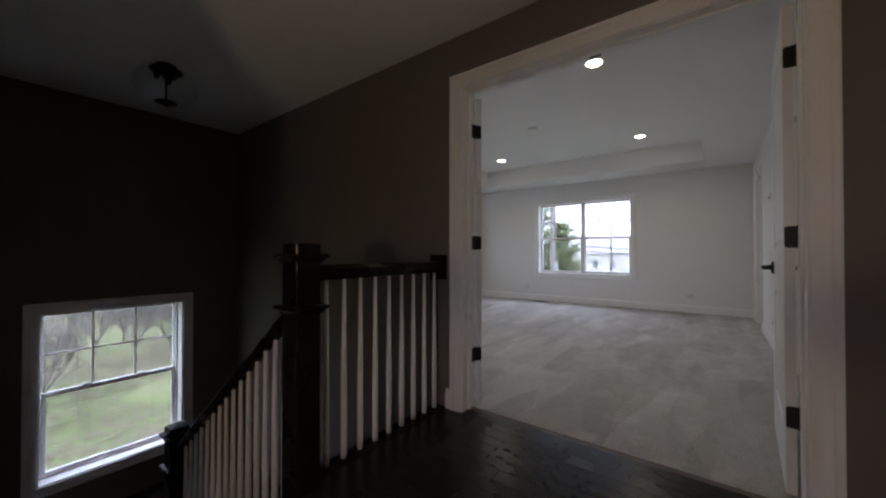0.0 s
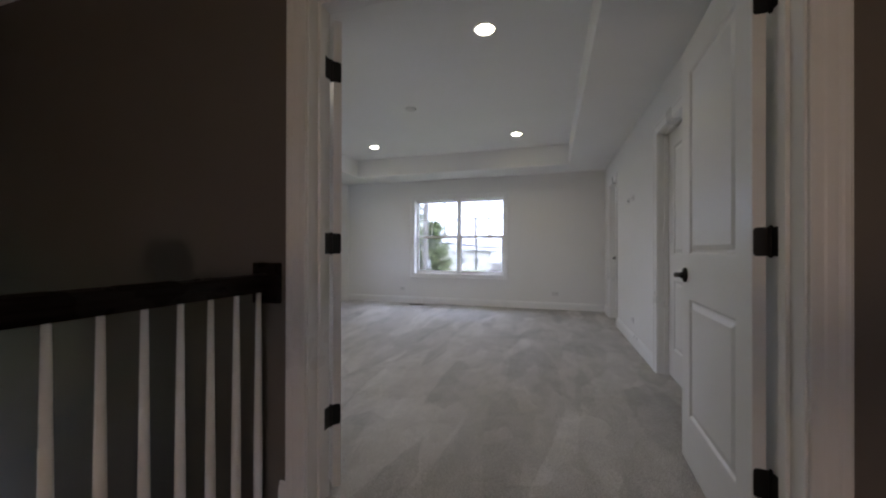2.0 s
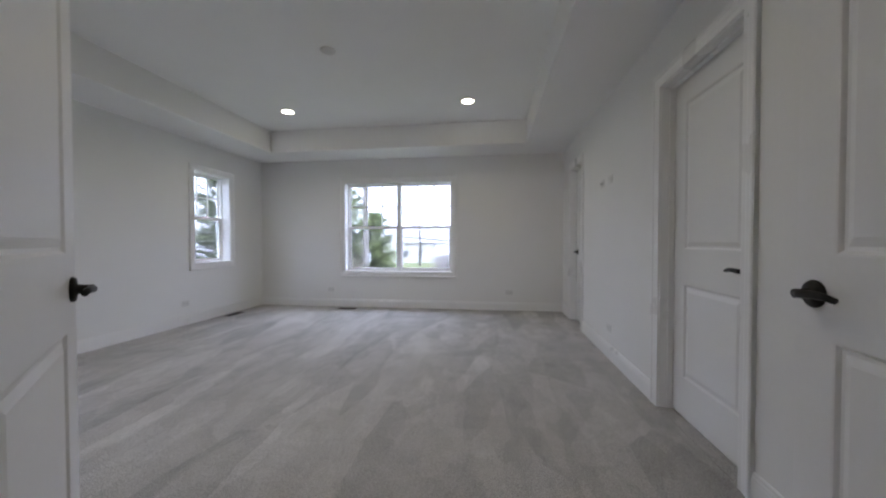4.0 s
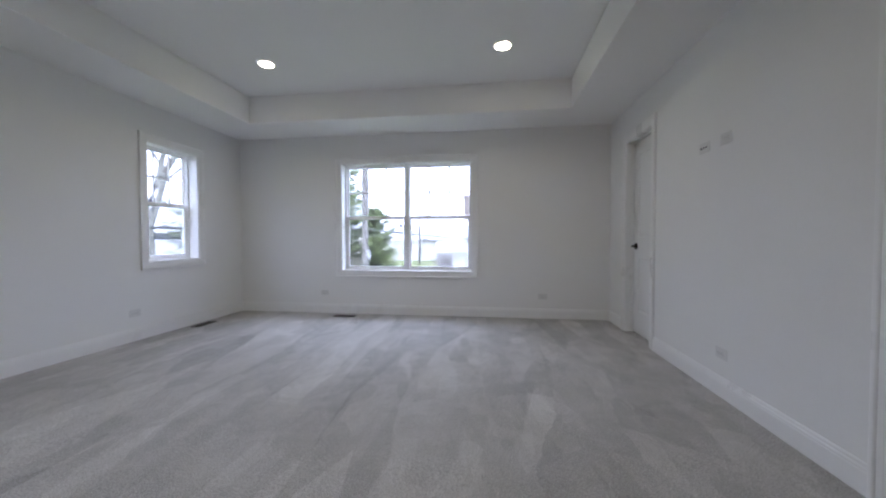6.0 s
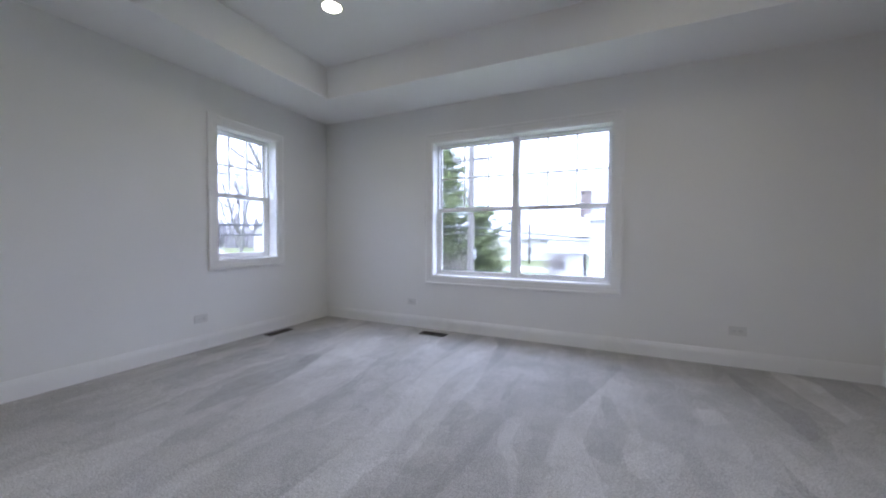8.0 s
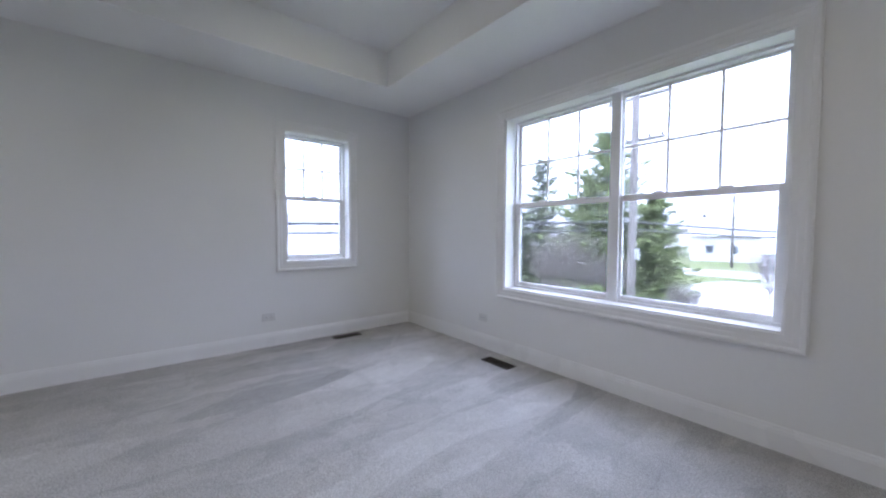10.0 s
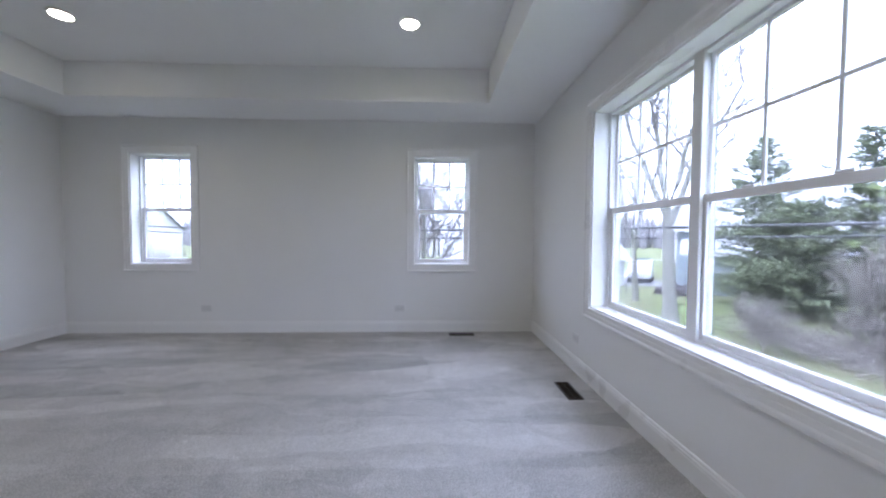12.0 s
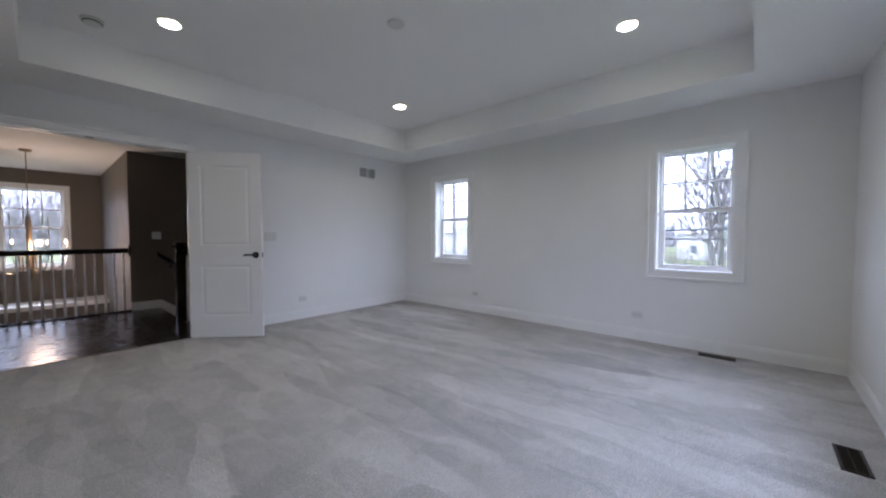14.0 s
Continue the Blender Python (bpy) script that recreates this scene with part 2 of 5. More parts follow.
def moulding_run(bm, p0, p1, inward, prof):
    """Straight run of a profile (out from the wall, height) along the floor from p0 to p1."""
    rows = []
    for px, py in (p0, p1):
        rows.append([bm.verts.new((px + inward[0] * o, py + inward[1] * o, h)) for o, h in prof])
    for i in range(len(prof) - 1):
        bm.faces.new((rows[0][i], rows[0][i + 1], rows[1][i + 1], rows[1][i]))
    bm.faces.new(rows[0])
    bm.faces.new(list(reversed(rows[1])))
    bmesh.ops.recalc_face_normals(bm, faces=bm.faces)
    return bm


BASE = [(0, 0), (0.014, 0), (0.014, 0.092), (0.012, 0.098), (0.012, 0.106), (0.008, 0.113), (0.007, 0.123), (0.003, 0.128), (0, 0.128)]


def wall(name, axis, t0, t1, a0, a1, z0, z1, holes=(), lo=None, hi=None, label=""):
    """A wall from t0 to t1 across and a0 to a1 along, with holes (b0, b1, z0, z1). axis: the one it faces. lo and hi: paints of its two faces."""
    A = sorted({a0, a1, *[v for h in holes for v in h[:2]]})
    Z = sorted({z0, z1, *[v for h in holes for v in h[2:]]})
    A, Z = [a for a in A if a0 <= a <= a1], [z for z in Z if z0 <= z <= z1]
    bm = bmesh.new()
    def P(t, a, z):
        return (t, a, z) if axis == "x" else (a, t, z)
    def solid(i, j):
        if not (0 <= i < len(A) - 1 and 0 <= j < len(Z) - 1):
            return False
        ca, cz = (A[i] + A[i + 1]) / 2, (Z[j] + Z[j + 1]) / 2
        return not any(h[0] < ca < h[1] and h[2] < cz < h[3] for h in holes)
    def quad(ps, k):
        bm.faces.new([bm.verts.new(p) for p in ps]).material_index = k
    for i in range(len(A) - 1):
        for j in range(len(Z) - 1):
            if not solid(i, j):
                continue
            b0, b1, c0, c1 = A[i], A[i + 1], Z[j], Z[j + 1]
            quad((P(t0, b0, c0), P(t0, b1, c0), P(t0, b1, c1), P(t0, b0, c1)), 0)
            quad((P(t1, b0, c0), P(t1, b1, c0), P(t1, b1, c1), P(t1, b0, c1)), 1)
            if not solid(i - 1, j): quad((P(t0, b0, c0), P(t1, b0, c0), P(t1, b0, c1), P(t0, b0, c1)), 0)
            if not solid(i + 1, j): quad((P(t0, b1, c0), P(t1, b1, c0), P(t1, b1, c1), P(t0, b1, c1)), 0)
            if not solid(i, j - 1): quad((P(t0, b0, c0), P(t1, b0, c0), P(t1, b1, c0), P(t0, b1, c0)), 0)
            if not solid(i, j + 1): quad((P(t0, b0, c1), P(t1, b0, c1), P(t1, b1, c1), P(t0, b1, c1)), 0)
    bmesh.ops.remove_doubles(bm, verts=bm.verts, dist=1e-5)
    bmesh.ops.recalc_face_normals(bm, faces=bm.faces)
    return part(name, bm, [lo, hi or lo], kind="structure", label=label)


# ---- the plan ----
RX, RY, H, HT = 5.03, 5.345, 2.44, 2.76          # bedroom, lower ceiling and tray
EXT = 0.21                                        # outer wall thickness
PW = 0.14                                         # partition thickness
D0, D1 = 3.230, 4.800                              # double doorway
GRADE = -3.1
LOW = -3.0
FX = 3.44                                         # foyer west wall face
HS = -2.45                                        # hall south edge
FS = -5.85                                        # foyer south wall face
EX = 6.25                                         # far east closing wall
NW = (1.505, 3.31, 0.585, 2.058)
WA = (3.93, 4.592, 0.786, 2.05)
WB = (0.734, 1.416, 0.786, 2.05)
WS = (-1.71, -0.68, -0.95, 0.51)
FW = (3.99, 5.66, 0.55, 2.08)
DN = (4.20, 4.81)
DE = (1.375, 2.14)
DH = 2.06
DH1 = 2.088

SIDING = mat("outer_siding", (0.62, 0.63, 0.63), 0.6)
wall("wall_north", "y", RY, RY + EXT, -EXT, EX + 0.15, LOW, 3.0, [NW], WALL, SIDING, "light grey painted bedroom wall with a twin window")
wall("wall_west", "x", -EXT, 0, 0, RY, 0, 3.0, [WA, WB], SIDING, WALL, "light grey painted bedroom wall with two narrow windows")
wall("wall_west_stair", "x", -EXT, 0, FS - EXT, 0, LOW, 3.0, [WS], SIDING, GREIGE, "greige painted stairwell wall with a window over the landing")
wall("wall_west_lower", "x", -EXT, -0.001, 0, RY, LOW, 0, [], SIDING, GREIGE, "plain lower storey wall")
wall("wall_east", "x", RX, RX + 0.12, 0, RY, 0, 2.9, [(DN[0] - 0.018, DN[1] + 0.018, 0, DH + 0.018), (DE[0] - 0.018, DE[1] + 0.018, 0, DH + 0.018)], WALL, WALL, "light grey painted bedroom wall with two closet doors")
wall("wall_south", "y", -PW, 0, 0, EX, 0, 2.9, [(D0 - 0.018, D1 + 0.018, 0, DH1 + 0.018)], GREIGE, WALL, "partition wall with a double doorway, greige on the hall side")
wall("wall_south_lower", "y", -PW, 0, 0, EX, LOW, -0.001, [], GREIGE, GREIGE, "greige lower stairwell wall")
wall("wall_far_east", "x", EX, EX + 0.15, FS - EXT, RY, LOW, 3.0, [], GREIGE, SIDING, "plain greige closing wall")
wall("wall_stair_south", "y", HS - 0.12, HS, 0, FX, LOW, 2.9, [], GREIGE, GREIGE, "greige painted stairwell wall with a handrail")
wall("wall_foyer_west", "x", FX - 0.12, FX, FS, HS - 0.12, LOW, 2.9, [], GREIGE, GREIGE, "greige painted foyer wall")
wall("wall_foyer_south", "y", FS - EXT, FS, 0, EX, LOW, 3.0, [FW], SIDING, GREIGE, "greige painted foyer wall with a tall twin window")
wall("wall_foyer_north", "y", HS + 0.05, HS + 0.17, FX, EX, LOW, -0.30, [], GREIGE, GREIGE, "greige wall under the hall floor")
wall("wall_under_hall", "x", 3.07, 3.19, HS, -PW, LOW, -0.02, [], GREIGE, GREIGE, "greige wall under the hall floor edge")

# ceilings
TX0, TX1, TY0, TY1 = 0.615, 4.415, 0.655, 4.70
bm = bmesh.new()
for r in ((0, TX0, 0, RY), (TX1, EX, 0, RY), (TX0, TX1, 0, TY0), (TX0, TX1, TY1, RY)):
    box(bm, r[0], r[1], r[2], r[3], H, HT + 0.14)
box(bm, TX0, TX1, TY0, TY1, HT, HT + 0.14)
bmesh.ops.remove_doubles(bm, verts=bm.verts, dist=1e-5)
part("ceiling_bedroom", bm, CEIL, kind="structure", label="white tray ceiling with a raised flat centre")
part("ceiling_hall", boxes((0, EX, FS, -PW, H, 2.6)), CEIL, kind="structure", label="flat white ceiling over hall, stairwell and foyer")
part("roof_slab", boxes((-0.5, EX + 0.5, FS - 0.6, RY + 0.6, 3.0, 3.2)), SIDING, kind="structure", label="plain roof over the house")

# floors
part("subfloor_bedroom", boxes((0, EX, 0, RY, -0.32, -0.012)), GREIGE, kind="structure", label="plain floor deck under the carpet")
bm = bmesh.new()
NXc, NYc = 100, 108
cy0 = -0.062
for i in range(NXc + 1):
    for j in range(NYc + 1):
        x, y = RX * i / NXc, RY * j / NYc
        n = noise.noise(Vector((x * 2.1, y * 2.1, 0))) * 0.0018 + noise.noise(Vector((x * 9, y * 9, 3))) * 0.0012
        bm.verts.new((x, y, n))
bm.verts.ensure_lookup_table()
for i in range(NXc):
    for j in range(NYc):
        a = i * (NYc + 1) + j
        bm.faces.new((bm.verts[a], bm.verts[a + NYc + 1], bm.verts[a + NYc + 2], bm.verts[a + 1]))
# lip that runs into the doorway
vs = [bm.verts.new(p) for p in ((D0, cy0, -0.004), (D1, cy0, -0.004), (D1, 0, 0.001), (D0, 0, 0.001), (D0, cy0 - 0.004, -0.012), (D1, cy0 - 0.004, -0.012))]
bm.faces.new(vs[:4])
bm.faces.new((vs[4], vs[5], vs[1], vs[0]))
for q0, q1 in (DN, DE):
    vs = [bm.verts.new(p) for p in ((RX, q0, 0.001), (RX + 0.125, q0, -0.003), (RX + 0.125, q1, -0.003), (RX, q1, 0.001))]
    bm.faces.new(vs)
part("floor_carpet", bm, CARPET, kind="structure", smooth=True, label="grey cut pile carpet with vacuum sweeps")
SUBHALL = part("subfloor_hall", boxes((3.07, EX, HS, -PW, -0.30, -0.016), (D0, D1, -PW, -0.0, -0.30, -0.016)), ESPRESSO_X, kind="structure", label="plain floor deck under the hall boards")
part("floor_lower", boxes((0, EX, FS, -PW, LOW - 0.2, LOW)), PLANK, kind="structure", label="dark wood floor of the lower storey")


# ---- windows ----
def sash(parent, name, x0, x1, z0, z1, y0, y1, rail, grid):
    s = part(name, soften(boxes((x0, x0 + rail, y0, y1, z0, z1), (x1 - rail, x1, y0, y1, z0, z1),
                         (x0 + rail, x1 - rail, y0 + 0.0006, y1, z0, z0 + rail), (x0 + rail, x1 - rail, y0 + 0.0006, y1, z1 - rail, z1)), 0.0025), VINYL, parent)
    yc = (y0 + y1) / 2
    p = part("pane", boxes((x0 + rail - 0.004, x1 - rail + 0.004, yc - 0.001, yc + 0.001, z0 + rail - 0.004, z1 - rail + 0.004)), GLASS, s, "clear window glass")
    p.visible_shadow = False
    if grid:
        gx = [x0 + rail + (x1 - x0 - 2 * rail) * k / 3 for k in (1, 2)]
        zc = (z0 + z1) / 2
        for x in gx:
            part("muntin", boxes((x - 0.0075, x + 0.0075, yc - 0.011, yc - 0.003, z0 + rail - 0.002, z1 - rail + 0.002)), VINYL, s)
        part("muntin", boxes((x0 + rail - 0.002, x1 - rail + 0.002, yc - 0.0105, yc - 0.0035, zc - 0.0075, zc + 0.0075)), VINYL, s)
    return s


def window(name, units, w, h, m, label):
    """Double-hung units side by side in an opening w by h; local x along the wall, y outwards."""
    win = thing(name, m, label, kind="structure")
    part("casing", frame_sweep(bmesh.new(), w, h, CASE), TRIM, win, "white painted moulded casing")
    R = 0.142
    t = 0.012
    part("jamb_liner", boxes((0, t, -0.0, R, 0, h), (w - t, w, -0.0, R, 0, h), (t, w - t, -0.0, R, h - t, h)), TRIM, win, "white painted window return")
    part("window_sill", boxes((t, w - t, -0.0, R, 0, t)), TRIM, win, "flat white painted sill board")
    fw = 0.016
    uw = (w - 2 * t) / units
    for k in range(units):
        x0, x1 = t + uw * k, t + uw * (k + 1)
        z0, z1 = t, h - t
        y0 = R - 0.022
        fr = soften(boxes((x0, x0 + fw, y0, EXT, z0, z1), (x1 - fw, x1, y0, EXT, z0, z1), (x0 + fw, x1 - fw, y0 + .0006, EXT, z0, z0 + fw), (x0 + fw, x1 - fw, y0 + .0006, EXT, z1 - fw, z1)), 0.002)
        part("window_frame", fr, VINYL, win)
        zm = (z0 + z1) / 2
        lo = sash(win, "lower_sash", x0 + fw - 0.006, x1 - fw + 0.006, z0 + fw - 0.008, zm + 0.018, R - 0.008, R + 0.02, 0.040, False)
        up = sash(win, "upper_sash", x0 + fw - 0.006, x1 - fw + 0.006, zm - 0.016, z1 - fw + 0.008, R + 0.024, R + 0.05, 0.024, True)
        for f in ((0.3, 0.7) if uw > 0.75 else (0.5,)):
            xl = x0 + uw * f
            part("sash_lock", rbox(xl - 0.03, xl + 0.03, R - 0.004, R + 0.014, zm + 0.018, zm + 0.030, 0.003), VINYL, lo)
    if units == 2:
        part("mullion", soften(boxes((w / 2 - 0.034, w / 2 + 0.034, R - 0.031, R - 0.009, t, h - t)), 0.003), VINYL, win)
    return win


window("window_1", 2, NW[1] - NW[0], NW[3] - NW[2], pose(NW[0], RY, NW[2]), "white vinyl twin double hung window with grilles in the upper sashes")
window("window_2", 1, WA[1] - WA[0], WA[3] - WA[2], pose(0, WA[0], WA[2], 0, 0, 90), "narrow white vinyl double hung window near the bedroom corner")
window("window_3", 1, WB[1] - WB[0], WB[3] - WB[2], pose(0, WB[0], WB[2], 0, 0, 90), "narrow white vinyl double hung window near the return grille")
window("window_4", 1, WS[1] - WS[0], WS[3] - WS[2], pose(0, WS[0], WS[2], 0, 0, 90), "white vinyl double hung window over the stair landing")
window("window_5", 2, FW[1] - FW[0], FW[3] - FW[2], pose(FW[1], FS, FW[2], 0, 0, 180), "tall white vinyl twin window of the foyer behind a chandelier")


# ---- doors ----
def panel_face(bm, w, h, y, s, panels):
    """One moulded face of a door at depth y; s is the side (+1 or -1) it looks to."""
    X = sorted({0, w, *[p[0] for p in panels], *[p[1] for p in panels]})
    Z = sorted({0, h, *[p[2] for p in panels], *[p[3] for p in panels]})
    for i in range(len(X) - 1):
        for j in range(len(Z) - 1):
            cx, cz = (X[i] + X[i + 1]) / 2, (Z[j] + Z[j + 1]) / 2
            if not any(p[0] < cx < p[1] and p[2] < cz < p[3] for p in panels):
                bm.faces.new([bm.verts.new((a, y, b)) for a, b in ((X[i], Z[j]), (X[i + 1], Z[j]), (X[i + 1], Z[j + 1]), (X[i], Z[j + 1]))])
    steps = [(0, 0), (0.006, 0.001), (0.014, 0.009), (0.024, 0.009), (0.046, 0.002), (0.05, 0.002)]
    for p in panels:
        rings = [[bm.verts.new((x, y - s * d, z)) for x, z in ((p[0] + o, p[2] + o), (p[1] - o, p[2] + o), (p[1] - o, p[3] - o), (p[0] + o, p[3] - o))] for o, d in steps]
        for a, b in zip(rings, rings[1:]):
            for k in range(4):
                bm.faces.new((a[k], a[(k + 1) % 4], b[(k + 1) % 4], b[k]))
        bm.faces.new(rings[-1])


def lever(door, x, z, y, s, toward):
    """Lever set on the face at depth y looking to side s, its handle pointing along toward."""
    bm = lathe(bmesh.new(), [(0.0, 0), (0.036, 0), (0.037, 0.004), (0.033, 0.010), (0.015, 0.013), (0.012, 0.030), (0.012, 0.048), (0.0, 0.049)], 20, "y")
    for v in bm.verts:
        v.co.y *= s
    pts = [(0, 0.040 * s, 0), (toward * 0.02, 0.046 * s, 0.001), (toward * 0.055, 0.047 * s, 0.004), (toward * 0.09, 0.045 * s, 0.003), (toward * 0.115, 0.042 * s, -0.003)]
    tube(bm, pts, [0.011, 0.0115, 0.0105, 0.0095, 0.008], 10)
    bmesh.ops.recalc_face_normals(bm, faces=bm.faces)
    part("lever_handle", bm, BLACK, door, "matte black lever handle", pose(x, y, z), smooth=True)


def door_leaf(name, w, m, label, s=1, h=2.03, group="", z0=0.02):
    """Two panel leaf 35 mm thick, hinge edge at local x=0; s: the side of the pin on which it lies."""
    d = thing(name, m, label, "door", group)
    ya, yb = (0.010, 0.045) if s > 0 else (-0.045, -0.010)
    bm = bmesh.new()
    pans = [(0.118, w - 0.118, 1.02, 1.91), (0.118, w - 0.118, 0.235, 0.81)]
    panel_face(bm, w, h, ya, -1, pans)
    panel_face(bm, w, h, yb, 1, pans)
    for x in (0, w):
        bm.faces.new([bm.verts.new(p) for p in ((x, ya, 0), (x, yb, 0), (x, yb, h), (x, ya, h))])
    for z in (0, h):
        bm.faces.new([bm.verts.new(p) for p in ((0, ya, z), (w, ya, z), (w, yb, z), (0, yb, z))])
    bmesh.ops.remove_doubles(bm, verts=bm.verts, dist=1e-5)
    bmesh.ops.recalc_face_normals(bm, faces=bm.faces)
    part("leaf", bm, DOORP, d, m=pose(0.003, 0, z0))
    lever(d, w - 0.06, 0.94, ya, -1, -1)
    lever(d, w - 0.06, 0.94, yb, 1, -1)
    part("latch_plate", rbox(w + 0.0025, w + 0.0045, (ya + yb) / 2 - 0.013, (ya + yb) / 2 + 0.013, 0.91, 0.97, 0.0006), BLACK, d)
    for z in (0.34, 1.09, 1.845):
        bm = lathe(bmesh.new(), [(0.0, -0.05), (0.004, -0.049), (0.0065, -0.045), (0.0065, -0.028), (0.0054, -0.027), (0.0065, -0.026), (0.0065, -0.010), (0.0054, -0.009), (0.0065, -0.008), (0.0065, 0.009), (0.0054, 0.010), (0.0065, 0.011), (0.0065, 0.027), (0.0054, 0.028), (0.0065, 0.029), (0.0065, 0.045), (0.004, 0.049), (0.0, 0.052)], 12, "z")
        y0, y1 = sorted((0.0, s * 0.043))
        round_plate(bm, 0.0005, 0.0028, y0, y1, -0.045, 0.045, 0.011)
        bmesh.ops.recalc_face_normals(bm, faces=bm.faces)
        part("hinge", bm, BLACK, d, "matte black butt hinge", pose(0, 0, z))
    return d


def jamb(name, m, w, depth, stop_at, both, label, plates=(), DH=DH):
    """Lining of a doorway w wide: local x across it, y through the wall (0 to depth), casing on the y=0 face, and on the other too."""
    j = thing(name, m, label, kind="structure")
    t = 0.018
    part("door_jamb", boxes((-t, 0, 0, depth, 0, DH), (w, w + t, 0, depth, 0, DH), (-t, w + t, 0, depth, DH, DH + t)), TRIM, j)
    part("door_stop", boxes((0, 0.011, stop_at, stop_at + 0.033, 0, DH - 0.011), (w - 0.011, w, stop_at, stop_at + 0.033, 0, DH - 0.011), (0, w, stop_at, stop_at + 0.033, DH - 0.011, DH)), TRIM, j)
    part("casing", frame_sweep(bmesh.new(), w + 0.012, DH + 0.006, CASE, 3), TRIM, j, m=pose(-0.006, 0, 0))
    if both:
        part("casing", frame_sweep(bmesh.new(), w + 0.012, DH + 0.006, CASE, 3), TRIM, j, m=pose(w + 0.006, depth, 0, 0, 0, 180))
    for x, z in plates:
        bm = round_plate(bmesh.new(), x - 0.0012, x + 0.0012, depth - 0.040, depth + 0.003, z - 0.045, z + 0.045, 0.011)
        bmesh.ops.recalc_face_normals(bm, faces=bm.faces)
        part("hinge_leaf", bm, BLACK, j)
    return j


LEAFW = (D1 - D0) / 2 - 0.016
HZ = (0.34, 1.09, 1.845)
jamb("door_1", pose(D0, -PW, 0), D1 - D0, PW, 0.06, True, "white cased double doorway between hall and bedroom",
     [(0.0012, z) for z in HZ] + [(D1 - D0 - 0.0012, z) for z in HZ], DH1)
door_leaf("door", LEAFW, pose(D0 + 0.002, 0.010, 0, 0, 0, 136), "white two panel door leaf standing wide open into the bedroom", -1, 2.052, group="double door leaves")
door_leaf("door", LEAFW, pose(D1 - 0.002, 0.010, 0, 0, 0, 86.8), "white two panel door leaf open at a right angle near the closet doors", 1, 2.052, group="double door leaves")
part("ball_catch", rbox((D0 + D1) / 2 - 0.03, (D0 + D1) / 2 + 0.03, -0.032, -0.012, DH1 - 0.003, DH1, 0.0005), BLACK, label="black strike plate in the head of the doorway", category="strike plate")

jamb("door_2", pose(RX, DN[1], 0, 0, 0, -90), DN[1] - DN[0], 0.12, 0.045, False, "white cased closet doorway in the bedroom corner")
door_leaf("door", DN[1] - DN[0] - 0.006, pose(RX + 0.070, DN[0] + 0.003, 0, 0, 0, 90), "white closed two panel closet door near the window wall", -1, 2.046, z0=0.008)
jamb("door_3", pose(RX, DE[1], 0, 0, 0, -90), DE[1] - DE[0], 0.12, 0.045, False, "white cased doorway beside the open door leaf")
door_leaf("door", DE[1] - DE[0] - 0.006, pose(RX + 0.070, DE[1] - 0.003, 0, 0, 0, -90), "white closed two panel door beside the open entrance leaf", 1, 2.046, z0=0.008)

# ---- baseboards ----
cw = 0.091
def baseboard(p0, p1, inward, label="white moulded baseboard"):
    part("baseboard", moulding_run(bmesh.new(), p0, p1, inward, BASE), TRIM, kind="structure", label=label)
baseboard((0, RY), (RX, RY), (0, -1))
baseboard((0, 0.015), (0, RY - 0.015), (1, 0))
baseboard((0, 0), (D0 - cw, 0), (0, 1))
baseboard((D1 + cw, 0), (RX, 0), (0, 1))
baseboard((RX, 0.015), (RX, DE[0] - cw), (-1, 0))
baseboard((RX, DE[1] + cw), (RX, DN[0] - cw), (-1, 0))
baseboard((RX, DN[1] + cw), (RX, RY - 0.015), (-1, 0))
baseboard((3.10, -PW), (D0 - cw, -PW), (0, -1))
baseboard((D1 + cw, -PW), (EX, -PW), (0, -1))
baseboard((3.14, HS), (FX, HS), (0, 1))


# ---- stairs, rails ----
RISE, RUN, TOPX = 0.19, 0.25, 3.07
LANDZ = -7 * RISE
LX = TOPX - 6 * RUN
SY0, SY1 = HS, -1.20
for k in range(1, 7):
    z = -RISE * k
    x1 = TOPX - RUN * (k - 1)
    st = thing("stair_tread", pose(x1 - RUN, SY0, z), "dark stained oak stair tread over a white riser", "stair step", "upper flight steps")
    part("tread", rbox(-0.0, RUN + 0.0, 0, SY1 - SY0, -0.028, 0, 0.006), ESPRESSO_Y, st)
    part("riser", boxes((RUN - 0.018, RUN, 0.0, SY1 - SY0, 0.0, RISE - 0.03)), TRIM, st)
part("landing", boxes((0, LX, SY0, -PW, LANDZ - 0.25, LANDZ)), ESPRESSO_Y, kind="structure", label="dark wood stair landing under a window")
for k in range(1, 7):
    z = LANDZ - RISE * k
    x0 = LX + RUN * (k - 1)
    st = thing("stair_tread", pose(x0, -1.16, z), "dark stained stair tread of the lower flight", "stair step", "lower flight steps")
    part("tread", rbox(0, RUN, 0, 1.16 - PW, -0.028, 0, 0.006), ESPRESSO_Y, st)
    part("riser", boxes((0, 0.018, 0.0, 1.16 - PW, 0.0, RISE - 0.03)), TRIM, st)
bm = bmesh.new()
for y0, y1 in ((-1.20, -1.16),):
    pts = [(TOPX, 0.0), (TOPX, -0.38), (LX, LANDZ - 0.30), (LX, LANDZ + 0.12)]
    a = [bm.verts.new((x, y0, z)) for x, z in pts]
    b = [bm.verts.new((x, y1, z)) for x, z in pts]
    bm.faces.new(a)
    bm.faces.new(list(reversed(b)))
    for i in range(4):
        bm.faces.new((a[i], b[i], b[(i + 1) % 4], a[(i + 1) % 4]))
bmesh.ops.recalc_face_normals(bm, faces=bm.faces)
part("stair_stringer", bm, ESPRESSO_X, kind="structure", label="dark stringer board of the upper flight")
bm = bmesh.new()
